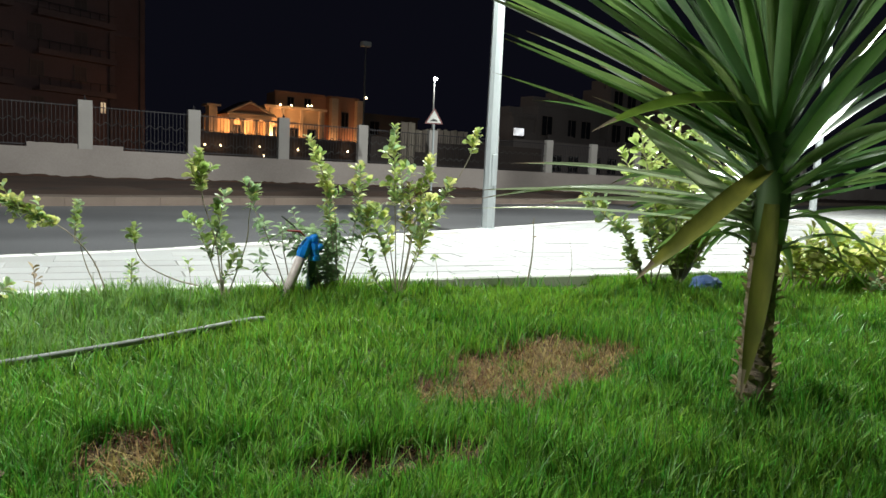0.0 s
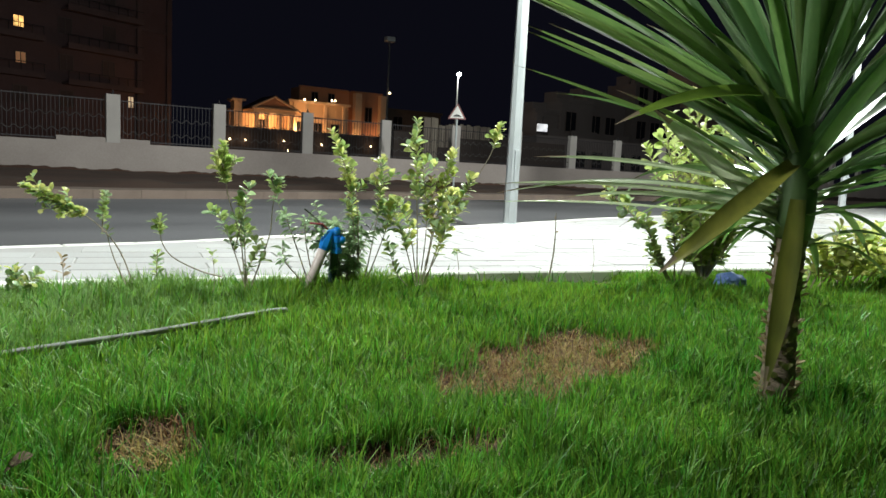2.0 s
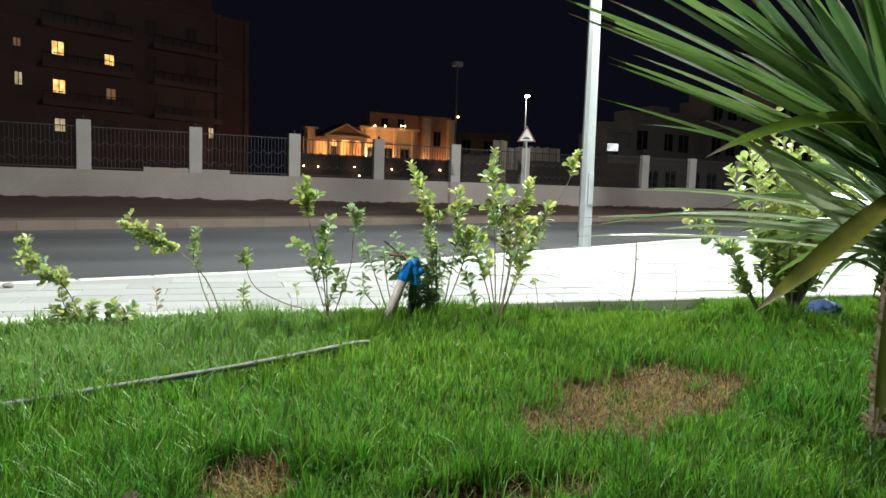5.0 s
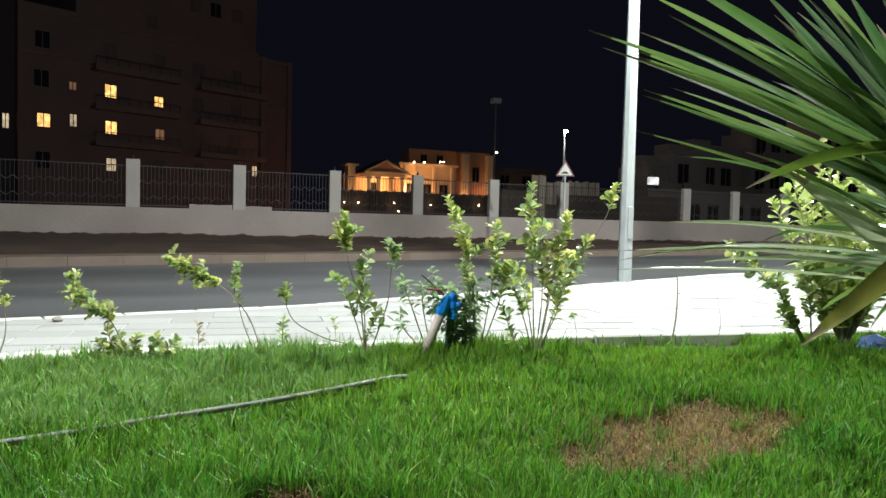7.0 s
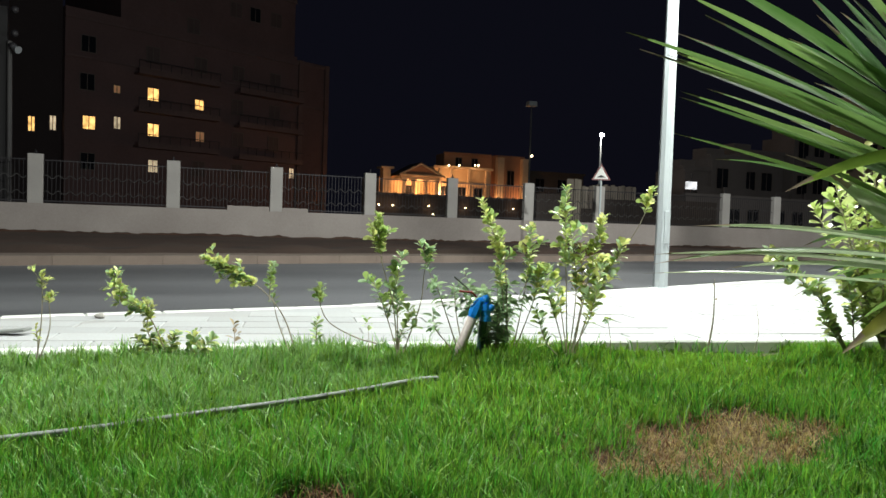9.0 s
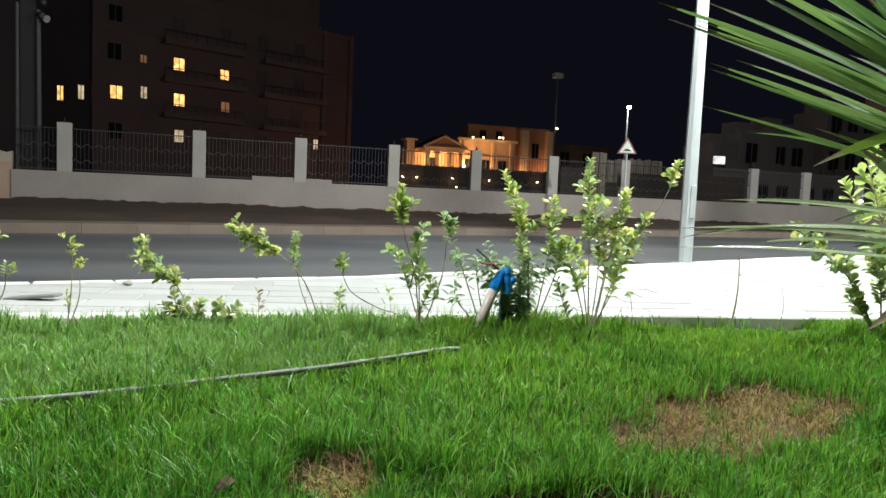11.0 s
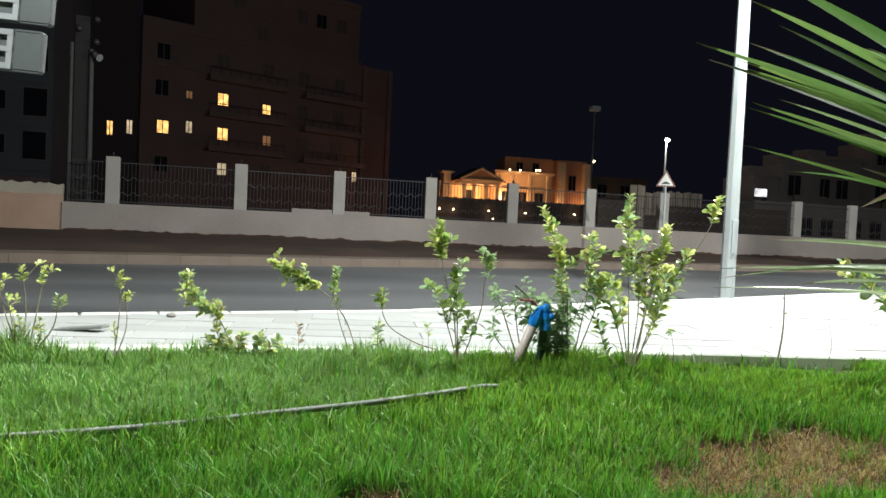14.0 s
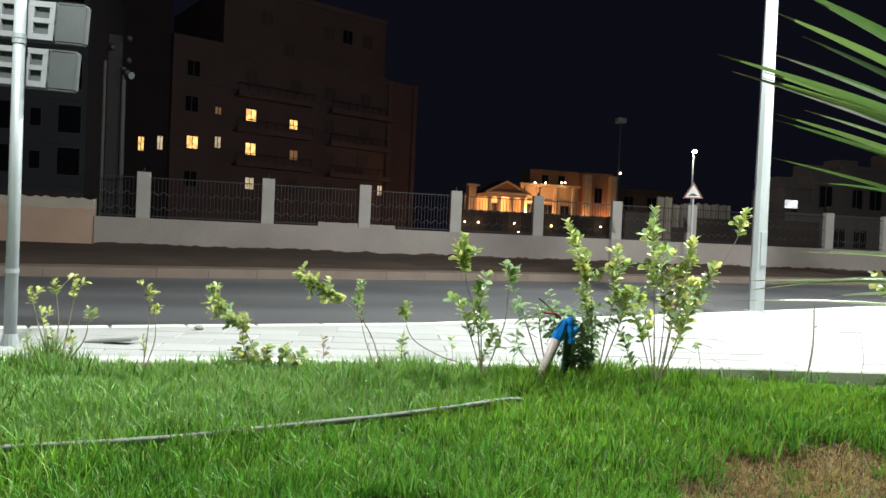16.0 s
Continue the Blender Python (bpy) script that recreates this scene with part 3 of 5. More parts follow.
for xc, zc in ((28.8, 6.95), (30.0, 7.0), (31.9, 7.12), (32.3, 7.14)):
    b = bmesh.new()
    bmesh.ops.create_uvsphere(b, u_segments=10, v_segments=6, radius=0.10, matrix=Matrix.Translation((xc, -0.55, zc + 0.1)))
    part("flood_lamp", b, BULB_WARM, villa, "glowing warm lamp")

gwall = thing("garden_wall", (0, 60, 0), "dark garden wall in front of the villa with small lamps", "wall")
part("wall", box(16.6, 0, 0, 33.4, 0.3, 3.3), DARK_RENDER, gwall)
for xc, zc in ((17.57, 2.19), (18.88, 2.2), (22.23, 2.26), (22.65, 1.51), (25.8, 2.21), (30.73, 2.33)):
    b = bmesh.new()
    bmesh.ops.create_uvsphere(b, u_segments=10, v_segments=6, radius=0.085, matrix=Matrix.Translation((xc, -0.3, zc)))
    part("wall_lamp", b, BULB_WARM, gwall, "small glowing lamp")

annex = thing("flat_roofed_house", (0, 74, 0), "unlit flat-roofed house in the dark", "house")
part("wall", box(39.6, 0, 0, 47.5, 9, 7.0), DARK_ROOF, annex)
part("parapet", box(39.4, -0.15, 7.0, 47.7, 9, 7.25), DARK_ROOF, annex)
for xc in (41.5, 44.5):
    window(annex, xc, 0, 5.6, 1.2, 1.5, GLASS)

boards = thing("board_fence", (0, 28, 0), "tall uneven fence of pale boards behind the wall", "fence")
for k in range(19):
    x0 = 17.1 + 0.2 * k
    h, foot = (3.03, -0.06) if k < 4 else (2.74, 1.72) if k < 7 else (2.84, 2.2)
    part("board", box(x0, 0.04 * (k % 2), foot, x0 + 0.185, 0.04 * (k % 2) + 0.03, h + float(rng.normal(0, 0.025))), BOARD, boards)
part("backing", box(15.6, 0.10, -0.06, 25.9, 0.22, 2.3), DARK_RENDER, boards, "dark rendered wall under the boards")
part("rail", box(17.1, 0.075, 2.5, 20.9, 0.098, 2.58), DARK_RENDER, boards)

for bx0, bx1, by, top, lbl, coat in ((34.6, 36.9, 41, 5.2, "small", HOUSE), (37.0, 40.5, 41, 6.2, "stepped", HOUSE), (40.6, 45.2, 42, 6.9, "larger", HOUSE),
                                     (46.0, 52.0, 42, 8.5, "tall", HOUSE), (52.4, 60.0, 41, 11.6, "tallest", HOUSE_TAN)):
    h = thing("row_house", (0, by, 0), f"{lbl} unlit house with dark windows, balconies and a parapet", "house", "houses beyond the wall")
    part("wall", box(bx0, 0, 0, bx1, 3.0, top), coat, h)
    part("parapet", box(bx0 - 0.1, -0.12, top, bx1 + 0.1, 0.3, top + 0.28), coat, h)
    part("roof_room", box(bx0 + 0.9, 1.4, top, min(bx0 + 2.6, bx1), 2.9, top + 0.9), coat, h)
    part("pier", box(bx0, -0.22, 0, bx0 + 0.35, -0.004, top), coat, h)
    for z0 in np.arange(3.2, top - 1.2, 2.9):
        part("balcony", box(bx0 + 0.6, -0.9, float(z0), bx1 - 0.3, -0.004, float(z0) + 0.16), coat, h)
        part("balcony_wall", box(bx0 + 0.6, -0.9, float(z0) + 0.16, bx1 - 0.3, -0.8, float(z0) + 0.85), coat, h)
    for xc in np.arange(bx0 + 1.2, bx1 - 0.6, 1.7):
        for zc in np.arange(1.9, top - 0.8, 2.85):
            window(h, float(xc), 0, float(zc), 1.05, 1.45, GLASS)
    if lbl == "stepped":
        part("wall_lamp", box(bx0 - 0.1, -0.35, 3.2, bx0 + 0.75, -0.23, 3.32), glow("warm_strip_lamp", (1.0, 0.75, 0.5), 1.0), h, "small warm strip lamp")
lowh = thing("low_house", (0, 31, 0), "low pale house with dark windows close behind the wall", "house")
part("wall", box(26.4, 0, 0, 44, 6, 2.75), HOUSE, lowh)
part("parapet", box(26.3, -0.1, 2.75, 44.1, 0.2, 2.9), HOUSE, lowh)
for xc in (27.3, 29.8, 31.2, 33.2, 34.6, 37.0, 39.0):
    window(lowh, xc, 0, 1.65, 0.8, 1.0, GLASS)
kiosk = thing("lit_sign_box", (32.45, 37.6, 0), "small bright lit box on a post", "sign box")
part("post", tube([(0, 0, 0), (0, 0, 4.6)], 0.05, 8), IRON, kiosk)
part("lit_face", box(-0.42, -0.1, 3.58, 0.42, 0.1, 4.08, 0.03), glow("white_lit_face", (0.95, 0.97, 1.0), 0.8), kiosk, "glowing white face")


# ---------------------------------------------------------------- street lamps, signs
def street_lamp(place, height, label, group="street lamps", lit=True, r0=0.088, r1=0.06, turn=0.0):
    s = thing("street_lamp", place, label, "street lamp", group, turn=turn)
    part("base_plate", box(-0.10, -0.10, 0.0, 0.10, 0.10, 0.012, 0.003), GALV, s)
    part("pole", tube([(0, 0, 0.01), (0, 0, height)], [r0, r1], 8), GALV, s, "tapered eight-sided steel pole")
    part("service_door", box(-0.04, -r0 - 0.004, 0.55, 0.04, -r0 + 0.02, 0.95, 0.004), GALV, s)
    part("arm", tube(curve_points([(0, 0, height - 0.05), (-0.05, -0.3, height + 0.12), (-0.25, -1.0, height + 0.22)]), 0.03, 8), GALV, s)
    head = part("lamp_head", box(-0.38, -1.5, height + 0.18, -0.12, -0.95, height + 0.27, 0.03), GREY_STEEL, s)
    part("diffuser", box(-0.35, -1.45, height + 0.165, -0.15, -1.05, height + 0.178), BULB if lit else SIGN_FACE, head, "glowing flat glass")
    return s


street_lamp((POLE_1[0], POLE_1[1], 0.15), 6.2, "tall galvanised street lamp at the edge of the footpath")
street_lamp((POLE_3[0], POLE_3[1], 0.15), 6.2, "tall galvanised street lamp further along the footpath")
street_lamp((LAWN_LAMP[0], LAWN_LAMP[1], 0.15), 3.67, "tall galvanised street lamp standing in the lawn", turn=90)

far_lamp = thing("street_lamp", (26.62, 39.6, 0), "distant lit street lamp with a glowing white head", "street lamp", "street lamps")
part("pole", tube([(0, 0, 0), (0, 0, 6.84)], [0.08, 0.05], 8), DULL_GALV, far_lamp)
b = bmesh.new()
bmesh.ops.create_uvsphere(b, u_segments=14, v_segments=8, radius=0.13, matrix=Matrix.Translation((0, -0.12, 6.92)) @ Matrix.Diagonal((1.2, 1.2, 0.9, 1)))
part("lamp_head", b, BULB, far_lamp, "glowing white lamp head", True)

mast = thing("lamp_mast", (27.9, 51.6, 0), "tall dark unlit lamp mast with a box head", "lamp mast")
part("mast", tube([(0, 0, 0), (0, 0, 10.6)], [0.10, 0.06], 8), GREY_STEEL, mast)
part("head", box(-0.38, -0.3, 10.55, 0.38, 0.3, 10.95, 0.05), DULL_GALV, mast)
b = bmesh.new()
bmesh.ops.create_uvsphere(b, u_segments=10, v_segments=6, radius=0.09, matrix=Matrix.Translation((0.05, -0.25, 6.5)))
part("lamp", b, BULB_WARM, mast, "small glowing lamp")

sign = thing("road_sign", (13.02, 19.3, 0.1), "triangular speed bump warning sign on a thin steel post", "road sign", turn=-33)
part("post", tube([(0, 0, 0), (0, 0, 2.75)], 0.032, 10), GALV, sign)


def triangle(side, y, mat, name, parent, lift=0.0, thick=0.006, label=""):
    h = side * 0.866
    pts = [(-side / 2, lift), (side / 2, lift), (0, lift + h)]
    v = [(x, y, z) for x, z in pts] + [(x, y + thick, z) for x, z in pts]
    return mesh_part(name, v, [(0, 1, 2), (3, 5, 4), (0, 3, 4, 1), (1, 4, 5, 2), (2, 5, 3, 0)], mat, parent, label)


plate = triangle(0.60, -0.045, SIGN_RED, "plate", sign, 2.28, 0.012, "dull red border")
triangle(0.46, -0.052, SIGN_FACE, "face", plate, 2.315, label="white field")
hump = [(-0.14 + 0.28 * k / 10, -0.056, 2.36 + 0.075 * math.sin(math.pi * k / 10)) for k in range(11)]
mesh_part("hump_symbol", hump, [tuple(range(11))], SIGN_BLACK, plate, "black bump symbol")

# short pole with two sign boxes seen from behind
boxed = thing("sign_pole", (POLE_2[0], POLE_2[1], 0.15), "galvanised pole with two sign boxes seen from behind", "sign pole")
part("pole", tube([(0, 0, 0), (0, 0, 2.03)], [0.034, 0.031], 14), DULL_GALV, boxed, smooth=True)
part("cap", tube([(0, 0, 2.03), (0, 0, 2.05)], [0.036, 0.036], 14), DULL_GALV, boxed)
part("base_sleeve", tube([(0, 0, 0), (0, 0, 0.07)], [0.05, 0.038], 14), DULL_GALV, boxed)
for zc in (0.42, 1.73, 1.76):
    part("clamp", tube([(0, 0, zc), (0, 0, zc + 0.025)], 0.037, 14), DULL_GALV, boxed)


def sign_box(zc, plate_end, end):
    """A flat steel box seen from behind, with a white bracket plate that has four openings."""
    h = 0.118
    s = part("sign_box", box(-0.50, 0.075, zc - h, end, 0.125, zc + h, 0.014), GREY_STEEL, boxed, "grey sheet-steel sign box")
    s.matrix_basis = pose(0, 0, 0, 0, 3.5, -16)
    start = -0.30
    for za, zb in ((h - 0.008, h - 0.040), (0.014, -0.014), (-h + 0.040, -h + 0.008)):
        part("bracket", box(start, 0.052, zc + zb, plate_end, 0.073, zc + za), WHITE_STEEL, s, "white steel bracket plate")
    for xa, xb in ((start, start + 0.04), (-0.17, -0.07), (plate_end - 0.032, plate_end)):
        part("bracket", box(xa, 0.0535, zc - h + 0.007, xb, 0.0725, zc + h - 0.007), WHITE_STEEL, s, "white steel bracket plate")
    for za in (-h, h - 0.006):
        part("rim", box(plate_end + 0.004, 0.069, zc + za, end - 0.012, 0.0745, zc + za + 0.006), GREY_STEEL, s)
    part("rim", box(end - 0.012, 0.069, zc - h + 0.012, end - 0.006, 0.0745, zc + h - 0.012), DARK_STEEL, s)


sign_box(1.885, 0.052, 0.227)
sign_box(1.612, 0.035, 0.196)


# ---------------------------------------------------------------- yucca
def blade_mesh(base, ctrl, tip, width, fold=0.25, steps=10, face=None, roll=0.0):
    """A strap leaf along a bent line, with a folded cross-section and a drawn-out point."""
    base, ctrl, tip = Vector(base), Vector(ctrl), Vector(tip)
    v, f = [], []
    for i in range(steps + 1):
        s = i / steps
        p = base * (1 - s) ** 2 + ctrl * 2 * s * (1 - s) + tip * s * s
        d = ((ctrl - base) * (1 - s) + (tip - ctrl) * s).normalized()
        side = d.cross(Vector((0, 0, 1)))
        side = side.normalized() if side.length > 1e-3 else Vector((1, 0, 0))
        if face is not None:
            side = d.cross(face).normalized()
        if roll:
            side = Matrix.Rotation(roll * (0.4 + 0.6 * s), 3, d) @ side
        up = side.cross(d)
        w = width * min(1.0, 0.70 + 1.0 * s) * (1 - max(0.0, (s - 0.35) / 0.65) ** 2.3)
        w = max(w, width * 0.03)
        v += [p - side * w / 2 + up * w * fold, p - up * w * 0.06, p + side * w / 2 + up * w * fold]
        if i:
            k = 3 * i
            f += [(k - 3, k - 2, k + 1, k), (k - 2, k - 1, k + 2, k + 1)]
    return v, f


YBASE = Vector((2.045, 1.19, 0.17))
TOWARDS_EYE = math.atan2(-1.19, -2.045)


def stem_at(z):
    return Vector((2.045 + 0.006 * math.sin(9 * z), 1.19 + 0.02 * max(0, z - 0.7), z))


yucca = tagged(new("yucca"), "young yucca with a bushy crown of long sword leaves", "yucca")
yucca.location = YBASE


def yucca_leaf(base, ctrl, tip, width, mat, fold=0.25, face=None, name="leaf", label="", dry=True, roll=0.0):
    v, f = blade_mesh(base, ctrl, tip, width, fold, 15, face, roll)
    ob = mesh_part(name, [p - YBASE for p in v], f, mat, yucca, label, True)
    ob.data.materials.append(TIP)
    if dry:
        for poly in ob.data.polygons[-3:]:
            poly.material_index = 1
    return ob


trunk_z = np.linspace(0.13, 0.72, 40)
part("trunk", tube([stem_at(z) - YBASE for z in trunk_z],
                   [0.045 + (0.0035 if k % 3 == 0 else 0.0) + 0.010 * max(0, 1 - k / 14) - 0.004 * k / 40 for k in range(40)], 18), TRUNK, yucca, "dark ringed fibrous trunk", True)
part("stem", tube([stem_at(z) - YBASE for z in np.linspace(0.68, 1.16, 8)], [0.050, 0.056, 0.056, 0.052, 0.046, 0.036, 0.025, 0.012], 12), YUCCA, yucca, "green leafy stem", True)
# leaf scars and dry husks, thickest at the foot
for k in range(150):
    z = 0.15 + 0.50 * float(rng.uniform(0, 1)) ** 1.7
    a = float(rng.uniform(0, 2 * math.pi))
    out = Vector((math.cos(a), math.sin(a), 0))
    p = stem_at(z) + out * (0.052 if z > 0.3 else 0.058)
    tip = p + out * float(rng.uniform(0.004, 0.016)) + Vector((0, 0, float(rng.uniform(0.008, 0.03))))
    yucca_leaf(p - out * 0.008, (p + tip) / 2 + Vector((0, 0, 0.004)), tip, float(rng.uniform(0.016, 0.034)), HUSK, name="husk", dry=False)

# leaves whose ends stand out: end point, height of the foot on the stem, bulge, width
STAND_OUT = [
    ((1.41, 1.72, 1.380), 0.98, 0.03, 0.046), ((1.31, 1.60, 1.33), 0.96, 0.03, 0.046), ((1.435, 1.69, 1.26), 0.92, 0.02, 0.040), ((1.41, 1.69, 1.14), 0.86, 0.03, 0.036),
    ((1.57, 1.74, 1.29), 0.94, 0.03, 0.042), ((1.64, 1.66, 1.21), 0.92, 0.04, 0.036), ((1.45, 1.63, 0.88), 0.80, 0.06, 0.032), ((1.36, 1.68, 0.77), 0.78, 0.10, 0.036),
    ((1.51, 1.57, 0.765), 0.74, 0.07, 0.032), ((1.335, 1.69, 0.74), 0.72, 0.05, 0.034), ((1.355, 1.685, 0.795), 0.76, 0.06, 0.030), ((1.70, 1.435, 1.027), 0.70, -0.02, 0.066),
    ((1.49, 1.37, 0.986), 1.10, 0.09, 0.050), ((1.50, 1.80, 1.46), 1.00, 0.03, 0.046), ((1.36, 1.52, 1.42), 1.00, 0.02, 0.046),
]
for n_leaf, (tip, zb, bulge, w) in enumerate(STAND_OUT):
    leaf_mat = YUCCA_LIME if n_leaf == 12 else YUCCA_SHEEN if 6 <= n_leaf <= 11 else YUCCA_MID
    tip = Vector(tip)
    b0 = stem_at(zb) + (tip - stem_at(zb)).normalized() * 0.045
    tip += (tip - b0) * 0.07
    yucca_leaf(b0, (b0 + tip) / 2 + Vector((0, 0, bulge)), tip, w, leaf_mat, float(rng.uniform(0.15, 0.35)),
               Vector((-0.7, -0.4, 0.6)) if n_leaf in (11, 12) else None, roll=0.0 if n_leaf in (11, 12) else float(rng.normal(0, 0.3)))
# leaf ends above the rest of the fan
for tip, zb, w in (((1.26, 1.712, 1.411), 1.0, 0.046), ((1.346, 1.612, 1.507), 1.02, 0.046), ((1.297, 1.697, 1.364), 0.97, 0.044), ((1.395, 1.649, 1.234), 0.90, 0.040), ((1.357, 1.578, 1.566), 1.04, 0.048)):
    tip = Vector(tip)
    b0 = stem_at(zb) + (tip - stem_at(zb)).normalized() * 0.045
    tip += (tip - b0) * 0.07
    yucca_leaf(b0, (b0 + tip) / 2 + Vector((0, 0, 0.03)), tip, w * 1.08, YUCCA_MID, 0.25, roll=float(rng.normal(0, 0.25)))
# two old leaves that hang in front of the trunk
yucca_leaf(Vector((1.975, 1.17, 0.90)), Vector((1.64, 1.12, 0.76)), Vector((1.51, 1.238, 0.587)), 0.060, YUCCA_OLD, 0.22, Vector((-0.75, -0.5, 0.5)), label="arched yellow-green leaf")
yucca_leaf(Vector((1.985, 1.150, 0.80)), Vector((1.945, 1.130, 0.55)), Vector((1.915, 1.150, 0.225)), 0.060, YUCCA_OLD, 0.16, Vector((-0.86, -0.5, 0.05)), label="old yellowing leaf hanging down the trunk")
for k in range(150):
    s = k / 149
    az = k * 2.39996 + float(rng.normal(0, 0.15))
    gap = abs((az - TOWARDS_EYE + math.pi) % (2 * math.pi) - math.pi)
    elev = max(0.03, math.radians(-14 + 92 * s ** 0.62 + float(rng.normal(0, 8))))
    length = float(rng.uniform(0.62, 0.90)) * (0.80 if gap < 0.9 else 1.0)
    if (gap < 0.5 and elev < 0.95) or (gap < 0.75 and elev < 0.5) or (gap < 1.35 and elev < 0.2):
        continue
    side_gap = abs((az - 2.53 + math.pi) % (2 * math.pi) - math.pi)
    if side_gap < 0.75 and elev < 0.52:
        continue
    right_gap = abs((az + 0.61 + math.pi) % (2 * math.pi) - math.pi)
    if right_gap < 1.1 and elev < 0.22:
        continue
    d = Vector((math.cos(az) * math.cos(elev), math.sin(az) * math.cos(elev), math.sin(elev)))
    b0 = stem_at(0.70 + 0.40 * s) + d * 0.045
    sag = float(rng.uniform(0.05, 0.28)) if elev < 0.9 else float(rng.uniform(0.0, 0.10))
    tip = b0 + d * length - Vector((0, 0, sag * length * math.cos(elev)))
    ctrl = b0 + d * length * 0.55 + Vector((0, 0, 0.03))
    yucca_leaf(b0, ctrl, tip, float(rng.uniform(0.036, 0.052)), YUCCA if k % 3 else YUCCA_MID, float(rng.uniform(0.12, 0.36)), roll=float(rng.normal(0, 0.3 if gap > 1.1 else 0.6)))
# lower leaves that arch out from under the crown and hang
for k in range(24):
    az = TOWARDS_EYE + 1.9 + k * (2 * math.pi - 3.8) / 23 + float(rng.normal(0, 0.1))
    if abs((az + 0.61 + math.pi) % (2 * math.pi) - math.pi) < 1.0 and k % 2:
        continue
    d = Vector((math.cos(az), math.sin(az), 0))
    b0 = stem_at(0.655 + 0.045 * (k % 4)) + d * 0.04
    length = float(rng.uniform(0.28, 0.56))
    tip = b0 + d * length + Vector((0, 0, float(rng.uniform(-0.17, 0.0))))
    ctrl = b0 + d * length * 0.45 + Vector((0, 0, float(rng.uniform(0.07, 0.14))))
    yucca_leaf(b0, ctrl, tip, float(rng.uniform(0.024, 0.036)), YUCCA_SHEEN if k % 3 == 1 else YUCCA_MID, 0.2, roll=float(rng.normal(0, 0.3)))

# ---------------------------------------------------------------- shrubs
LEAF_SHAPES = {}


def leaf_shape(mat, slim=False):
    """A spoon-shaped leaf of length 1 along x, cupped, with a sunk midrib."""
    key = (mat.name, slim)
    if key not in LEAF_SHAPES:
        prof = ((0.0, 0.03), (0.18, 0.10), (0.42, 0.19), (0.68, 0.25), (0.87, 0.20), (1.0, 0.04))
        if slim:
            prof = ((0.0, 0.03), (0.2, 0.12), (0.45, 0.19), (0.7, 0.15), (0.88, 0.08), (1.0, 0.01))
        v, f = [], []
        for i, (x, w) in enumerate(prof):
            z = 0.10 * math.sin(x * 2.6) - (0.30 * x * x if slim else 0.02 * x)
            v += [(x, -w, z + w * 0.22), (x, 0, z), (x, w, z + w * 0.22)]
            if i:
                k = 3 * i
                f += [(k - 3, k - 2, k + 1, k), (k - 2, k - 1, k + 2, k + 1)]
        me = bpy.data.meshes.new("leaf")
        me.from_pydata(v, [], f)
        me.materials.append(mat)
        me.polygons.foreach_set("use_smooth", [True] * len(f))
        LEAF_SHAPES[key] = me
    return LEAF_SHAPES[key]


LEAF_COUNT = collections.Counter()
LEAF_REST = collections.defaultdict(lambda: ([], []))


def put_leaf(parent, origin, p, d, size, mat, slim=False):
    d = d.normalized()
    q = d.to_track_quat("X", "Z").to_matrix().to_4x4()
    m = Matrix.Translation(p - origin) @ q @ pose(0, 0, 0, float(rng.normal(0, 25)), 0, 0) @ Matrix.Diagonal((size * 1.1, size * (1.2 if slim else 1.32), size * 1.1, 1))
    LEAF_COUNT[parent.name] += 1
    shape = leaf_shape(mat, slim)
    if LEAF_COUNT[parent.name] <= 300:
        share("leaf", shape, m, parent)
        return
    # the many leaves past that are one mesh for each kind
    v, f = LEAF_REST[parent.name, mat.name]
    k0 = len(v)
    v += [m @ c.co for c in shape.vertices]
    f += [tuple(k0 + i for i in poly.vertices) for poly in shape.polygons]


def row_point(x, z, back=0.0):
    return Vector((x, 3.55 - 0.18 * x + back, z))


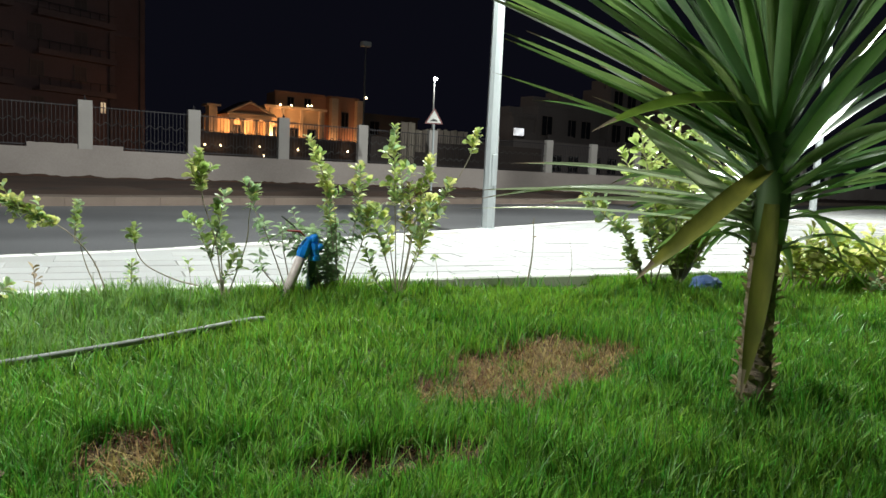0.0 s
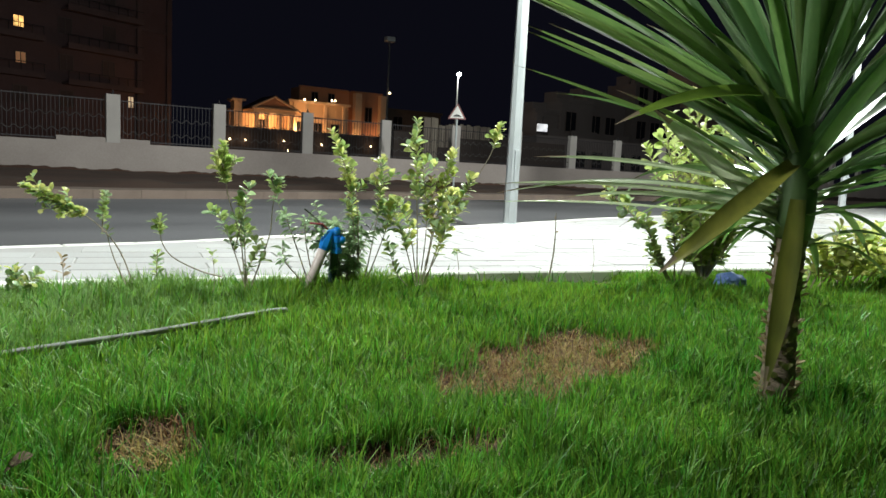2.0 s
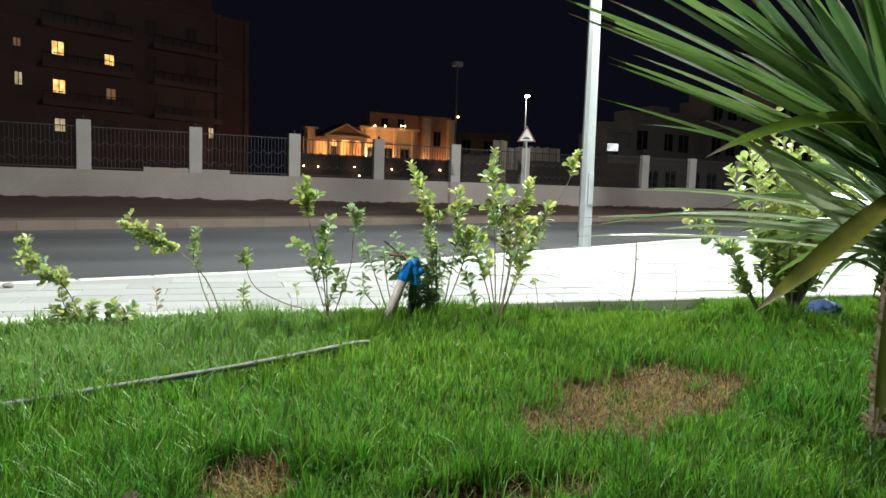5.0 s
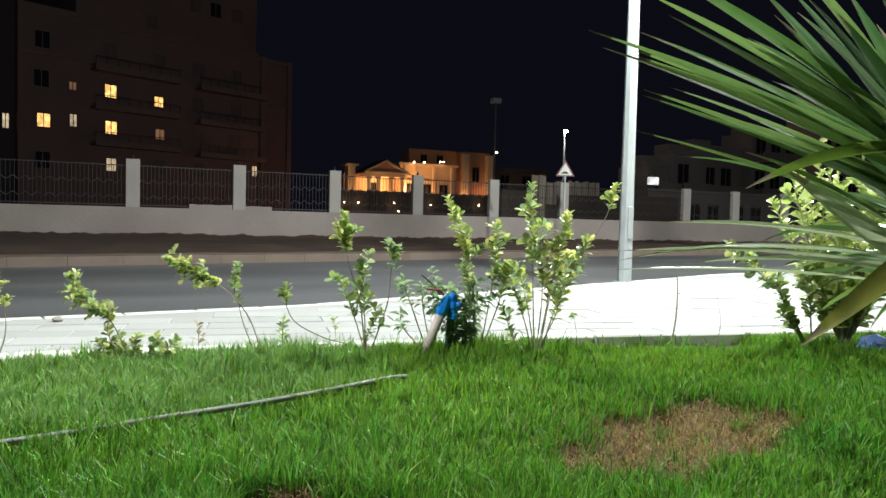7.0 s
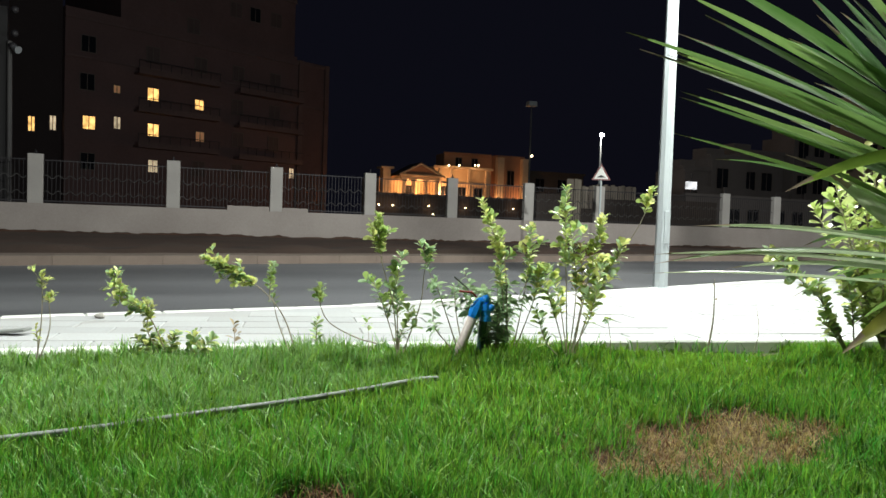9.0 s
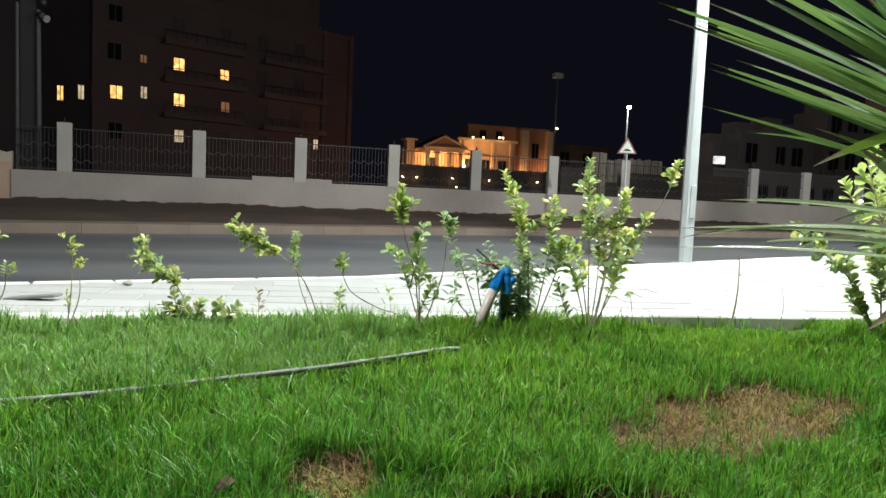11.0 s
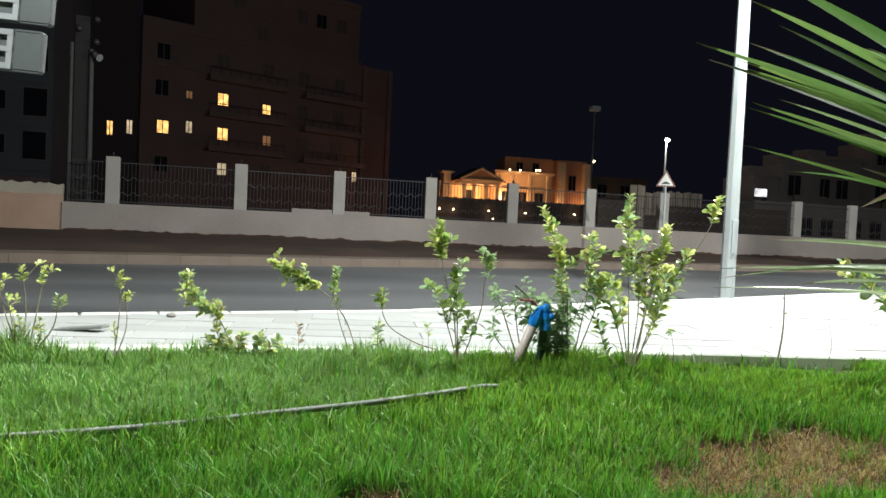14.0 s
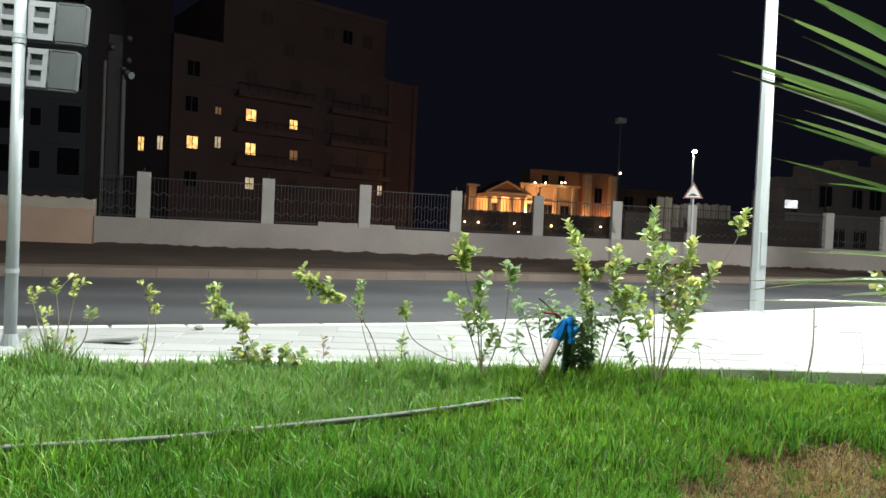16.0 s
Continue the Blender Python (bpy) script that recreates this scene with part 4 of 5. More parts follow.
def shrub(label, stems, size=0.045, slim=False, thick=0.0038, group="shrubs along the footpath", branchy=True):
    """stems: (points, leaf count, part of the stem that is leafy, materials). Points are Vectors from the foot upwards."""
    foot = stems[0][0][0].copy()
    foot.z = 0.165
    s = tagged(new("shrub"), label, "shrub", group)
    s.location = foot
    for pts, count, leafy, mats in stems:
        pts = [pts[0]] + [p + Vector((float(rng.normal(0, 0.011)), float(rng.normal(0, 0.011)), 0)) for p in pts[1:-1]] + [pts[-1]]
        line = curve_points(pts, 5)
        reach = sum((q - p).length for p, q in zip(line, line[1:]))
        part("stem", tube([p - foot for p in line], [thick * (1 - 0.65 * k / (len(line) - 1)) for k in range(len(line))], 6), BARK, s)

        def along(u):
            i = min(int(u * (len(line) - 1)), len(line) - 2)
            return line[i].lerp(line[i + 1], u * (len(line) - 1) - i), (line[i + 1] - line[i]).normalized()

        def rosette(p, d, n, spread):
            for k in range(n):
                o = Matrix.Rotation(k * 2.39996 + float(rng.normal(0, 0.3)), 3, d) @ d.orthogonal().normalized()
                w = d * float(rng.uniform(0.3, 0.9)) + o * spread + Vector((0, 0, -0.25 if slim else 0.12))
                q = p - d * size * float(rng.uniform(0, 0.9))
                put_leaf(s, foot, q, w, size * float(rng.uniform(0.65, 1.15)), mats[int(rng.integers(len(mats)))], slim)

        twigs = int(count / 9) if reach > 0.22 and branchy else 0
        for k in range(twigs):
            p, d = along(leafy + (0.88 - leafy) * (k + float(rng.uniform(0.1, 0.9))) / twigs)
            o = Matrix.Rotation(k * 2.39996 + float(rng.normal(0, 0.4)), 3, d) @ d.orthogonal().normalized()
            q = p + (d * float(rng.uniform(0.6, 1.0)) + o * float(rng.uniform(0.5, 0.8))).normalized() * float(rng.uniform(0.04, 0.11))
            part("twig", tube([p - foot, (p + q) / 2 + d * 0.004 - foot, q - foot], [thick * 0.4, thick * 0.35, thick * 0.25], 5), BARK, s)
            rosette(q, (q - p).normalized(), 7, 0.75)
        count = int(count * (1.5 if reach > 0.3 else 1.2))
        for k in range(count):
            u = leafy + (1 - leafy) * (k + 0.5) / count
            p, d = along(u)
            o = Matrix.Rotation(k * 2.39996 + float(rng.normal(0, 0.3)), 3, d) @ d.orthogonal().normalized()
            w = d * float(rng.uniform(0.15, 0.7)) + o * (1.15 if u < 0.9 else 0.6) + Vector((0, 0, -0.25 if slim else 0.12))
            put_leaf(s, foot, p, w, size * float(rng.uniform(0.65, 1.15)) * (0.8 if u > 0.93 else 1), mats[int(rng.integers(len(mats)))], slim)
    for (owner, mat_name), (v, f) in list(LEAF_REST.items()):
        if owner == s.name:
            tagged(mesh_part("foliage", v, f, bpy.data.materials[mat_name], s, "", True), kind="stuff")
            del LEAF_REST[owner, mat_name]
    return s


def arch(x0, x1, z1, bend=0.0, z0=0.17, b0=0.0, b1=0.0):
    """Three points from a foot at x0 to a tip at x1, z1."""
    return [row_point(x0, z0, b0), row_point((x0 + x1) / 2 + bend, z0 + (z1 - z0) * 0.5, (b0 + b1) / 2), row_point(x1, z1, b1)]


G, Yl, Du, Br = [LEAF, LEAF, LEAF_DULL], [LEAF_YELLOW, LEAF_YELLOW, LEAF], [LEAF_DULL], [LEAF_BROWN]
MIX = [LEAF, LEAF_YELLOW, LEAF_DULL]
shrub("straggly shrub with yellow-green tufts beside the sign pole", [
    (arch(-0.95, -0.96, 0.60, 0.01), 16, 0.82, Yl), (arch(-0.95, -1.07, 0.55, -0.03), 14, 0.8, Yl), (arch(-0.93, -0.86, 0.60, 0.02), 15, 0.8, Yl),
    (arch(-0.92, -0.80, 0.47, 0.03), 10, 0.75, G), (arch(-0.95, -1.02, 0.46), 10, 0.7, Yl), (arch(-0.94, -0.97, 0.36), 22, 0.2, MIX), (arch(-0.93, -0.88, 0.36, 0.03), 22, 0.2, MIX),
    (arch(-0.96, -1.08, 0.34, -0.02), 18, 0.2, MIX)], 0.029, thick=0.005)
shrub("thin shoot with two yellow-green tufts", [(arch(-0.545, -0.525, 0.59), 20, 0.8, Yl), (arch(-0.54, -0.50, 0.49, 0.02), 12, 0.86, Yl), (arch(-0.545, -0.55, 0.34), 8, 0.5, Yl)], 0.027, thick=0.004)
shrub("leaning shrub with leaves all along its stem", [
    ([row_point(0.02, 0.17), row_point(-0.06, 0.37), row_point(-0.16, 0.46), row_point(-0.25, 0.59)], 105, 0.35, MIX),
    ([row_point(-0.02, 0.2), row_point(-0.08, 0.33), row_point(-0.06, 0.44)], 24, 0.4, Yl)], 0.031)
shrub("low leafy clump at the lawn edge", [(arch(0.04 + 0.03 * k, 0.04 + 0.085 * k, 0.31 - 0.012 * abs(k), 0, 0.17, 0, 0.07 * (k % 2)), 34, 0.25, [LEAF_YELLOW, LEAF, LEAF_DULL]) for k in (-2, -1, 0, 1, 2)], 0.042, thick=0.004)
shrub("tiny brownish seedling at the kerb", [(arch(0.30, 0.30, 0.36), 7, 0.5, Br)], 0.045, thick=0.003)
shrub("leaning shrub with a yellowing branch", [
    ([row_point(0.60, 0.17), row_point(0.52, 0.38), row_point(0.41, 0.52), row_point(0.29, 0.59), row_point(0.16, 0.67)], 125, 0.56, [LEAF_YELLOW, LEAF_YELLOW, LEAF, LEAF_DULL]),
    ([row_point(0.46, 0.47), row_point(0.46, 0.56), row_point(0.47, 0.65)], 40, 0.25, G), ([row_point(0.58, 0.17), row_point(0.51, 0.35), row_point(0.47, 0.5)], 4, 0.8, G)], 0.033)
shrub("arching twig with a leaf tuft at its end", [
    ([row_point(0.97, 0.26), row_point(0.86, 0.29), row_point(0.76, 0.36), row_point(0.705, 0.45), row_point(0.695, 0.545)], 20, 0.78, G),
    ([row_point(0.70, 0.17), row_point(0.685, 0.28), row_point(0.685, 0.38)], 20, 0.4, G)], 0.040, thick=0.004)
shrub("tiny green seedling at the kerb", [(arch(0.93, 0.92, 0.385), 6, 0.7, G)], 0.036, thick=0.002)
shrub("upright shrub with glossy green leaf whorls", [
    ([row_point(1.08, 0.17), row_point(1.05, 0.45), row_point(0.995, 0.67), row_point(0.965, 0.89)], 52, 0.72, [LEAF, LEAF, LEAF_YELLOW]),
    ([row_point(1.08, 0.2), row_point(1.02, 0.40), row_point(0.94, 0.59)], 26, 0.45, G), ([row_point(1.03, 0.42), row_point(1.06, 0.55), row_point(1.085, 0.71)], 24, 0.4, G),
    ([row_point(1.08, 0.2), row_point(1.08, 0.4), row_point(1.06, 0.54)], 26, 0.45, G), ([row_point(1.1, 0.2), row_point(1.19, 0.45), row_point(1.20, 0.6), row_point(1.22, 0.735)], 22, 0.82, G),
    ([row_point(1.09, 0.2), row_point(1.12, 0.3), row_point(1.16, 0.42)], 20, 0.3, G)], 0.044)
shrub("shrub with drooping slender dull-green leaves", [
    ([row_point(1.40, 0.17), row_point(1.32, 0.40), row_point(1.27, 0.55), row_point(1.235, 0.565)], 26, 0.4, Du),
    ([row_point(1.42, 0.17), row_point(1.38, 0.4), row_point(1.35, 0.56)], 12, 0.6, Du), ([row_point(1.38, 0.2), row_point(1.30, 0.33), row_point(1.25, 0.42)], 14, 0.4, Du)], 0.050, True, 0.004)
shrub("dense dull-green shrub with drooping leaves beside the valve", [
    (arch(1.57, 1.40 + 0.048 * k, 0.56 + 0.07 * math.sin(k * 1.9), 0.0, 0.17, 0.0, 0.07 + 0.09 * math.sin(k * 2.4)), 27, 0.2, Du) for k in range(8)], 0.058, True)
shrub("tall shrub with variegated yellow-green leaves", [
    ([row_point(1.64, 0.17), row_point(1.62, 0.60), row_point(1.58, 0.76), row_point(1.475, 0.99)], 62, 0.5, [LEAF, LEAF_YELLOW]),
    ([row_point(1.66, 0.17), row_point(1.70, 0.6), row_point(1.745, 0.87)], 44, 0.45, MIX), ([row_point(1.66, 0.2), row_point(1.62, 0.5), row_point(1.58, 0.72)], 30, 0.5, MIX),
    ([row_point(1.67, 0.2), row_point(1.76, 0.5), row_point(1.80, 0.66)], 34, 0.45, MIX)], 0.043)
vase = [
    ([row_point(1.96, 0.17), row_point(1.95, 0.50), row_point(1.93, 0.80), row_point(1.92, 1.07)], 56, 0.5, G + [LEAF_YELLOW]),
    ([row_point(1.97, 0.17), row_point(1.99, 0.55), row_point(1.95, 0.88)], 34, 0.45, MIX), ([row_point(1.99, 0.17), row_point(2.10, 0.50), row_point(2.26, 0.80)], 46, 0.5, MIX),
    ([row_point(1.99, 0.2), row_point(2.04, 0.60), row_point(2.14, 0.93)], 44, 0.5, [LEAF_YELLOW, LEAF]), ([row_point(1.98, 0.2), row_point(2.02, 0.5), row_point(2.01, 0.78)], 30, 0.4, [LEAF_YELLOW, LEAF_BROWN, LEAF]),
    ([row_point(1.95, 0.2), row_point(1.87, 0.42), row_point(1.80, 0.64)], 30, 0.42, MIX), ([row_point(1.93, 0.18), row_point(1.84, 0.27), row_point(1.78, 0.45)], 16, 0.4, G),
    ([row_point(2.0, 0.2), row_point(2.07, 0.42), row_point(2.14, 0.64)], 26, 0.4, [LEAF_YELLOW, LEAF]), ([row_point(1.97, 0.2, 0.02), row_point(1.95, 0.45, 0.06), row_point(1.90, 0.66, 0.1)], 26, 0.4, MIX),
    ([row_point(1.99, 0.2, 0.02), row_point(2.03, 0.4, -0.05), row_point(2.08, 0.70, -0.1)], 28, 0.4, MIX),
    ([row_point(2.02, 0.55), row_point(2.22, 0.70), row_point(2.34, 0.90), row_point(2.40, 1.08)], 20, 0.76, [LEAF_YELLOW, LEAF])]
shrub("tall many-stemmed shrub with small upright leaves", vase, 0.046)
shrub("tiny drooping sprout at the kerb", [(arch(2.20, 2.175, 0.40), 8, 0.85, G)], 0.05, True, 0.003)
shrub("bare dry twig standing at the kerb", [(arch(2.755, 2.785, 0.61, 0.005), 3, 0.3, Br)], 0.02, thick=0.007)
shrub("thin bare twig at the kerb", [(arch(3.03, 3.04, 0.48, 0.02), 0, 0.5, Br)], 0.02, thick=0.003)
big = []
for k in range(17):
    a = k * 2.39996
    r = 0.10 + 0.36 * math.sqrt(k / 17)
    top = 1.42 - 0.45 * (k / 17)
    big.append(([Vector((3.92, 2.86, 0.17)), Vector((3.92 + 0.5 * r * math.cos(a), 2.86 + 0.5 * r * math.sin(a), 0.60)), Vector((3.92 + r * math.cos(a), 2.86 + r * math.sin(a), top))],
                44, 0.14, [LEAF, LEAF_YELLOW, LEAF]))
shrub("big bushy shrub with broad yellow-green leaves", big, 0.075, thick=0.009)
shrub("spreading shrub with broad glossy leaves behind the yucca", [
    ([row_point(3.66, 0.17), row_point(3.45, 0.5), row_point(3.25, 0.66), row_point(3.10, 0.77)], 34, 0.35, MIX), ([row_point(3.66, 0.17), row_point(3.50, 0.42), row_point(3.42, 0.60)], 26, 0.3, G),
    ([row_point(3.68, 0.17), row_point(3.64, 0.45), row_point(3.60, 0.66)], 26, 0.3, G), ([row_point(3.70, 0.17), row_point(3.78, 0.4), row_point(3.80, 0.55)], 26, 0.3, G),
    ([row_point(3.64, 0.17), row_point(3.55, 0.3), row_point(3.46, 0.38)], 18, 0.3, G)], 0.062, thick=0.006)
hedge = []
for k in range(22):
    x = 4.45 + 0.065 * k
    hedge.append(([Vector((x - 0.08, 2.44, 0.17)), Vector((x, 2.45 - 0.05 * (k % 3), 0.36)), Vector((x + 0.06 * math.sin(k * 2), 2.42 - 0.07 * (k % 4), 0.50 + 0.10 * math.sin(k * 1.7)))], 20, 0.2, [LEAF_YELLOW, LEAF_YELLOW, LEAF]))
shrub("low spreading yellow-green shrub beside the paving", hedge, 0.078, thick=0.006)
shrub("low dull clump under the yellow-green shrub", [([Vector((4.9 + 0.13 * k, 2.1, 0.17)), Vector((4.9 + 0.13 * k, 2.1, 0.24)), Vector((4.95 + 0.13 * k, 2.08, 0.30 + 0.03 * (k % 2)))], 15, 0.1, [LEAF_DULL, LEAF_BROWN]) for k in range(6)], 0.06, thick=0.004)

# ---------------------------------------------------------------- valve, pipes, litter
valve = thing("irrigation_valve", (1.36, 3.22, 0.17), "blue plastic irrigation valve on a tilted pipe with a red handle", "irrigation valve")
part("pipe", tube([(-0.01, 0.01, 0.04), (0.005, 0.008, 0.09), (0.075, 0.0, 0.27)], 0.0245, 14), PIPE, valve, "mauve-grey plastic pipe", True)
part("pipe_collar", tube([(-0.022, 0.012, 0.01), (-0.004, 0.009, 0.07)], 0.022, 12), BLACK_PIPE, valve, "black pipe end", True)
part("down_pipe", tube([(0.125, 0.0, 0.27), (0.13, 0.03, 0.16), (0.14, 0.06, 0.08), (0.14, 0.07, -0.02)], 0.021, 12), TEAL_PIPE, valve, "dark teal pipe going down", True)
part("union_nut", tube([(0.060, 0, 0.232), (0.064, 0, 0.242), (0.065, 0, 0.243), (0.080, 0, 0.282), (0.081, 0, 0.283), (0.090, 0, 0.304)],
                       [0.027, 0.027, 0.032, 0.032, 0.027, 0.024], 8), BLUE, valve)
part("elbow", tube(curve_points([(0.086, 0, 0.296), (0.098, 0, 0.312), (0.114, 0, 0.308), (0.126, -0.004, 0.285)]), 0.021, 12), BLUE, valve, smooth=True)
part("valve_body", tube([(0.128, -0.005, 0.215), (0.128, -0.005, 0.238), (0.128, -0.005, 0.239), (0.128, -0.005, 0.268), (0.128, -0.005, 0.269), (0.127, -0.005, 0.300)],
                        [0.030, 0.030, 0.025, 0.025, 0.029, 0.027], 12), BLUE, valve)
part("cap", tube([(0.127, -0.005, 0.30), (0.125, -0.005, 0.318), (0.123, -0.005, 0.337), (0.121, -0.005, 0.343)], [0.020, 0.023, 0.020, 0.011], 12), BLUE, valve, smooth=True)
b = bmesh.new()
bmesh.ops.create_uvsphere(b, u_segments=12, v_segments=8, radius=0.019, matrix=Matrix.Translation((0.150, -0.022, 0.283)))
part("knob", b, BLUE, valve, smooth=True)
part("lever", tube([(0.075, -0.01, 0.335), (0.045, -0.012, 0.36), (-0.02, -0.015, 0.365)], [0.004, 0.006, 0.006], 6), RED, valve, "dull red lever handle")
twig_w = tube([(0.06, 0, 0.335), (0.02, 0, 0.385), (-0.045, 0.0, 0.435)], 0.004, 5)
part("wire", twig_w, HOSE, valve, "thin grey wire")

hose_line = curve_points([(-3.4, 2.52, 0.205), (-2.4, 2.32, 0.21), (-1.5, 2.2, 0.215), (-0.74, 2.28, 0.209), (-0.28, 2.335, 0.209), (0.09, 2.435, 0.210), (0.46, 2.545, 0.208), (0.77, 2.64, 0.214), (0.98, 2.735, 0.213), (1.08, 2.78, 0.204)], 8)
hose = thing("hose", (-0.7, 2.19, 0.2), "dusty grey irrigation hose lying in the grass", "hose")
part("tube", tube([p - Vector((-0.7, 2.16, 0.200)) for p in hose_line], 0.0112, 10), HOSE, hose, smooth=True)

bag = bmesh.new()
bmesh.ops.create_icosphere(bag, subdivisions=3, radius=1)
for v in bag.verts:
    k = 1 + 0.35 * noise.noise(v.co * 2.3) + 0.15 * noise.noise(v.co * 6)
    v.co = Vector((v.co.x * 0.11 * k, v.co.y * 0.08 * k, max(v.co.z, -0.5) * 0.055 * k))
bag_ob = tagged(part("plastic_bag", bag, BAG), "crumpled blue plastic bag lying behind the yucca", "plastic bag")
bag_ob.location = (3.98, 2.70, 0.215)
for sx_, sy_, sr, lbl in ((-0.40, 5.22, 0.035, "small grey stone on the footpath"), (-0.78, 4.7, 0.02, "small stone near the sign pole")):
    st = bmesh.new()
    bmesh.ops.create_icosphere(st, subdivisions=2, radius=sr)
    for v in st.verts:
        v.co *= 1 + 0.3 * noise.noise(v.co * 40)
        v.co.z = v.co.z * 0.55
    s_ob = tagged(part("stone", st, STONE), lbl, "stone")
    s_ob.location = (sx_, sy_, 0.155 + sr * 0.45)
leaf_litter = tagged(share("dry_leaf", leaf_shape(DEAD_LEAF), pose(0.03, 1.53, 0.214, 20, -12, 35) @ Matrix.Diagonal((0.060, 0.055, 0.10, 1))), "curled dry brown leaf lying on the grass", "leaf")
plank = thing("scrap_board", (-0.86, 4.62, 0.152), "grey scrap of board lying on the footpath", "board", turn=-20)
part("board", box(-0.15, -0.045, 0, 0.15, 0.045, 0.015, 0.003), HOSE, plank).matrix_basis = pose(0, 0, 0.012, 0, -6, 0)
cable_line = curve_points([(1.75, 3.42, 0.19), (2.3, 3.62, 0.175), (2.9, 3.5, 0.185), (3.5, 3.42, 0.175), (4.3, 3.3, 0.18), (5.2, 3.05, 0.175)], 8)
cable = thing("cable", (1.75, 3.42, 0.16), "thin dark cable lying along the kerb", "cable")
part("wire", tube([p - Vector((1.75, 3.42, 0.16)) for p in cable_line], 0.005, 6), BLACK_PIPE, cable, smooth=True)


# ---------------------------------------------------------------- kerbs and paving
def kerb_row(name, line, x0, x1, step, width, z0, z1, mat, parent, offset=0.0):
    """Kerb stones set end to end along a line y = line(x)."""
    me_cache = {}
    x = x0
    while x < x1:
        y0, y1 = line(x) + offset, line(x + step) + offset
        length = math.hypot(step, y1 - y0)
        key = round(length, 2)
        if key not in me_cache:
            gap = 0.0006 if width > 0.2 else 0.004
            bm = box(gap, 0, z0, key - gap, width, z1, 0.012 if width < 0.2 else 0.003)
            me = bpy.data.meshes.new(name)
            bm.to_mesh(me)
            bm.free()
            me.materials.append(mat)
            me_cache[key] = me
        share(name, me_cache[key], pose(x, y0, float(rng.normal(0, 0.002)), 0, 0, math.degrees(math.atan2(y1 - y0, step))), parent)
        x += step


edging = thing("lawn_kerb", (0, 0, 0), "low concrete kerb between lawn and footpath", "kerb", kind="structure")
kerb_row("kerb_stone", lawn_edge, -6.0, 2.0, 0.5, 0.10, 0.02, 0.205, KERB, edging, -0.02)
kerb_row("kerb_stone", lawn_edge, 2.0, 9.0, 0.5, 0.10, 0.02, 0.222, KERB, edging, -0.02)
near_row = thing("near_kerb", (0, 0, 0), "pale concrete kerb at the road edge", "kerb", kind="structure")
kerb_row("kerb_stone", near_kerb, -16.0, 34.0, 0.5, 0.15, -0.05, 0.152, KERB, near_row, -0.15)
far_row = thing("far_kerb", (0, 0, 0), "dusty beige kerb across the road", "kerb", kind="structure")
kerb_row("kerb_stone", far_kerb, -24.0, 50.0, 0.8, 0.22, -0.05, 0.15, FAR_KERB, far_row)
far_walk = tagged(part("far_pavement", strip(XS, lambda x: far_kerb(x) + 0.21, lambda x: far_kerb(x) + 1.3, 0.146, 0.13), FAR_KERB), "dusty beige strip of paving across the road", "pavement", kind="structure")

# pavers: the nearest ones are pieces of their own, the rest one mesh
PW, PL = 0.25, 0.50
pm = bpy.data.meshes.new("paver")
bm = box(0.004, 0.004, 0.0, PL - 0.004, PW - 0.004, 0.05, 0.005)
bm.to_mesh(pm)
bm.free()
pm.materials.append(PAVER)
TILT = math.radians(-10)
ca, sa = math.cos(TILT), math.sin(TILT)
single, rest_v, rest_f = 0, [], []
cells = []
for r in range(-70, 90):
    for c in range(-50, 90):
        u, w = (c + 0.5 * (r % 2)) * PL, r * PW
        x, y = u * ca - w * sa, 3.5 + u * sa + w * ca
        cx, cy = x + PL / 2 * ca - PW / 2 * sa, y + PL / 2 * sa + PW / 2 * ca
        if -16 < cx < 32 and lawn_edge(cx) + 0.22 < cy < near_kerb(cx) - 0.30:
            cells.append((math.hypot(cx - 2.0, cy - 3.5), x, y))
cells.sort()
for k, (_, x, y) in enumerate(cells):
    dz = float(rng.normal(0, 0.0015))
    if k < 300:
        share("paver", pm, pose(x, y, 0.105 + dz, float(rng.normal(0, 0.15)), float(rng.normal(0, 0.15)), math.degrees(TILT)), pave_bed)
    else:
        k0 = len(rest_v)
        for z in (0.105, 0.155 + dz):
            for u, w in ((0.006, 0.006), (PL - 0.006, 0.006), (PL - 0.006, PW - 0.006), (0.006, PW - 0.006)):
                rest_v.append((x + u * ca - w * sa, y + u * sa + w * ca, z))
        rest_f += [(k0 + 4, k0 + 5, k0 + 6, k0 + 7)] + [(k0 + i, k0 + (i + 1) % 4, k0 + 4 + (i + 1) % 4, k0 + 4 + i) for i in range(4)]
tagged(mesh_part("paver_field", rest_v, rest_f, PAVER_REST, pave_bed), "pale concrete pavers further along", kind="stuff")
# cut pavers fill the margins
part("margin", strip(XS, lambda x: lawn_edge(x) + 0.075, lambda x: lawn_edge(x) + 0.46, 0.1515, 0.1515), PAVER_REST, pave_bed)
part("margin", strip(XS, lambda x: near_kerb(x) - 0.52, lambda x: near_kerb(x) - 0.145, 0.1515, 0.1515), PAVER_REST, pave_bed)

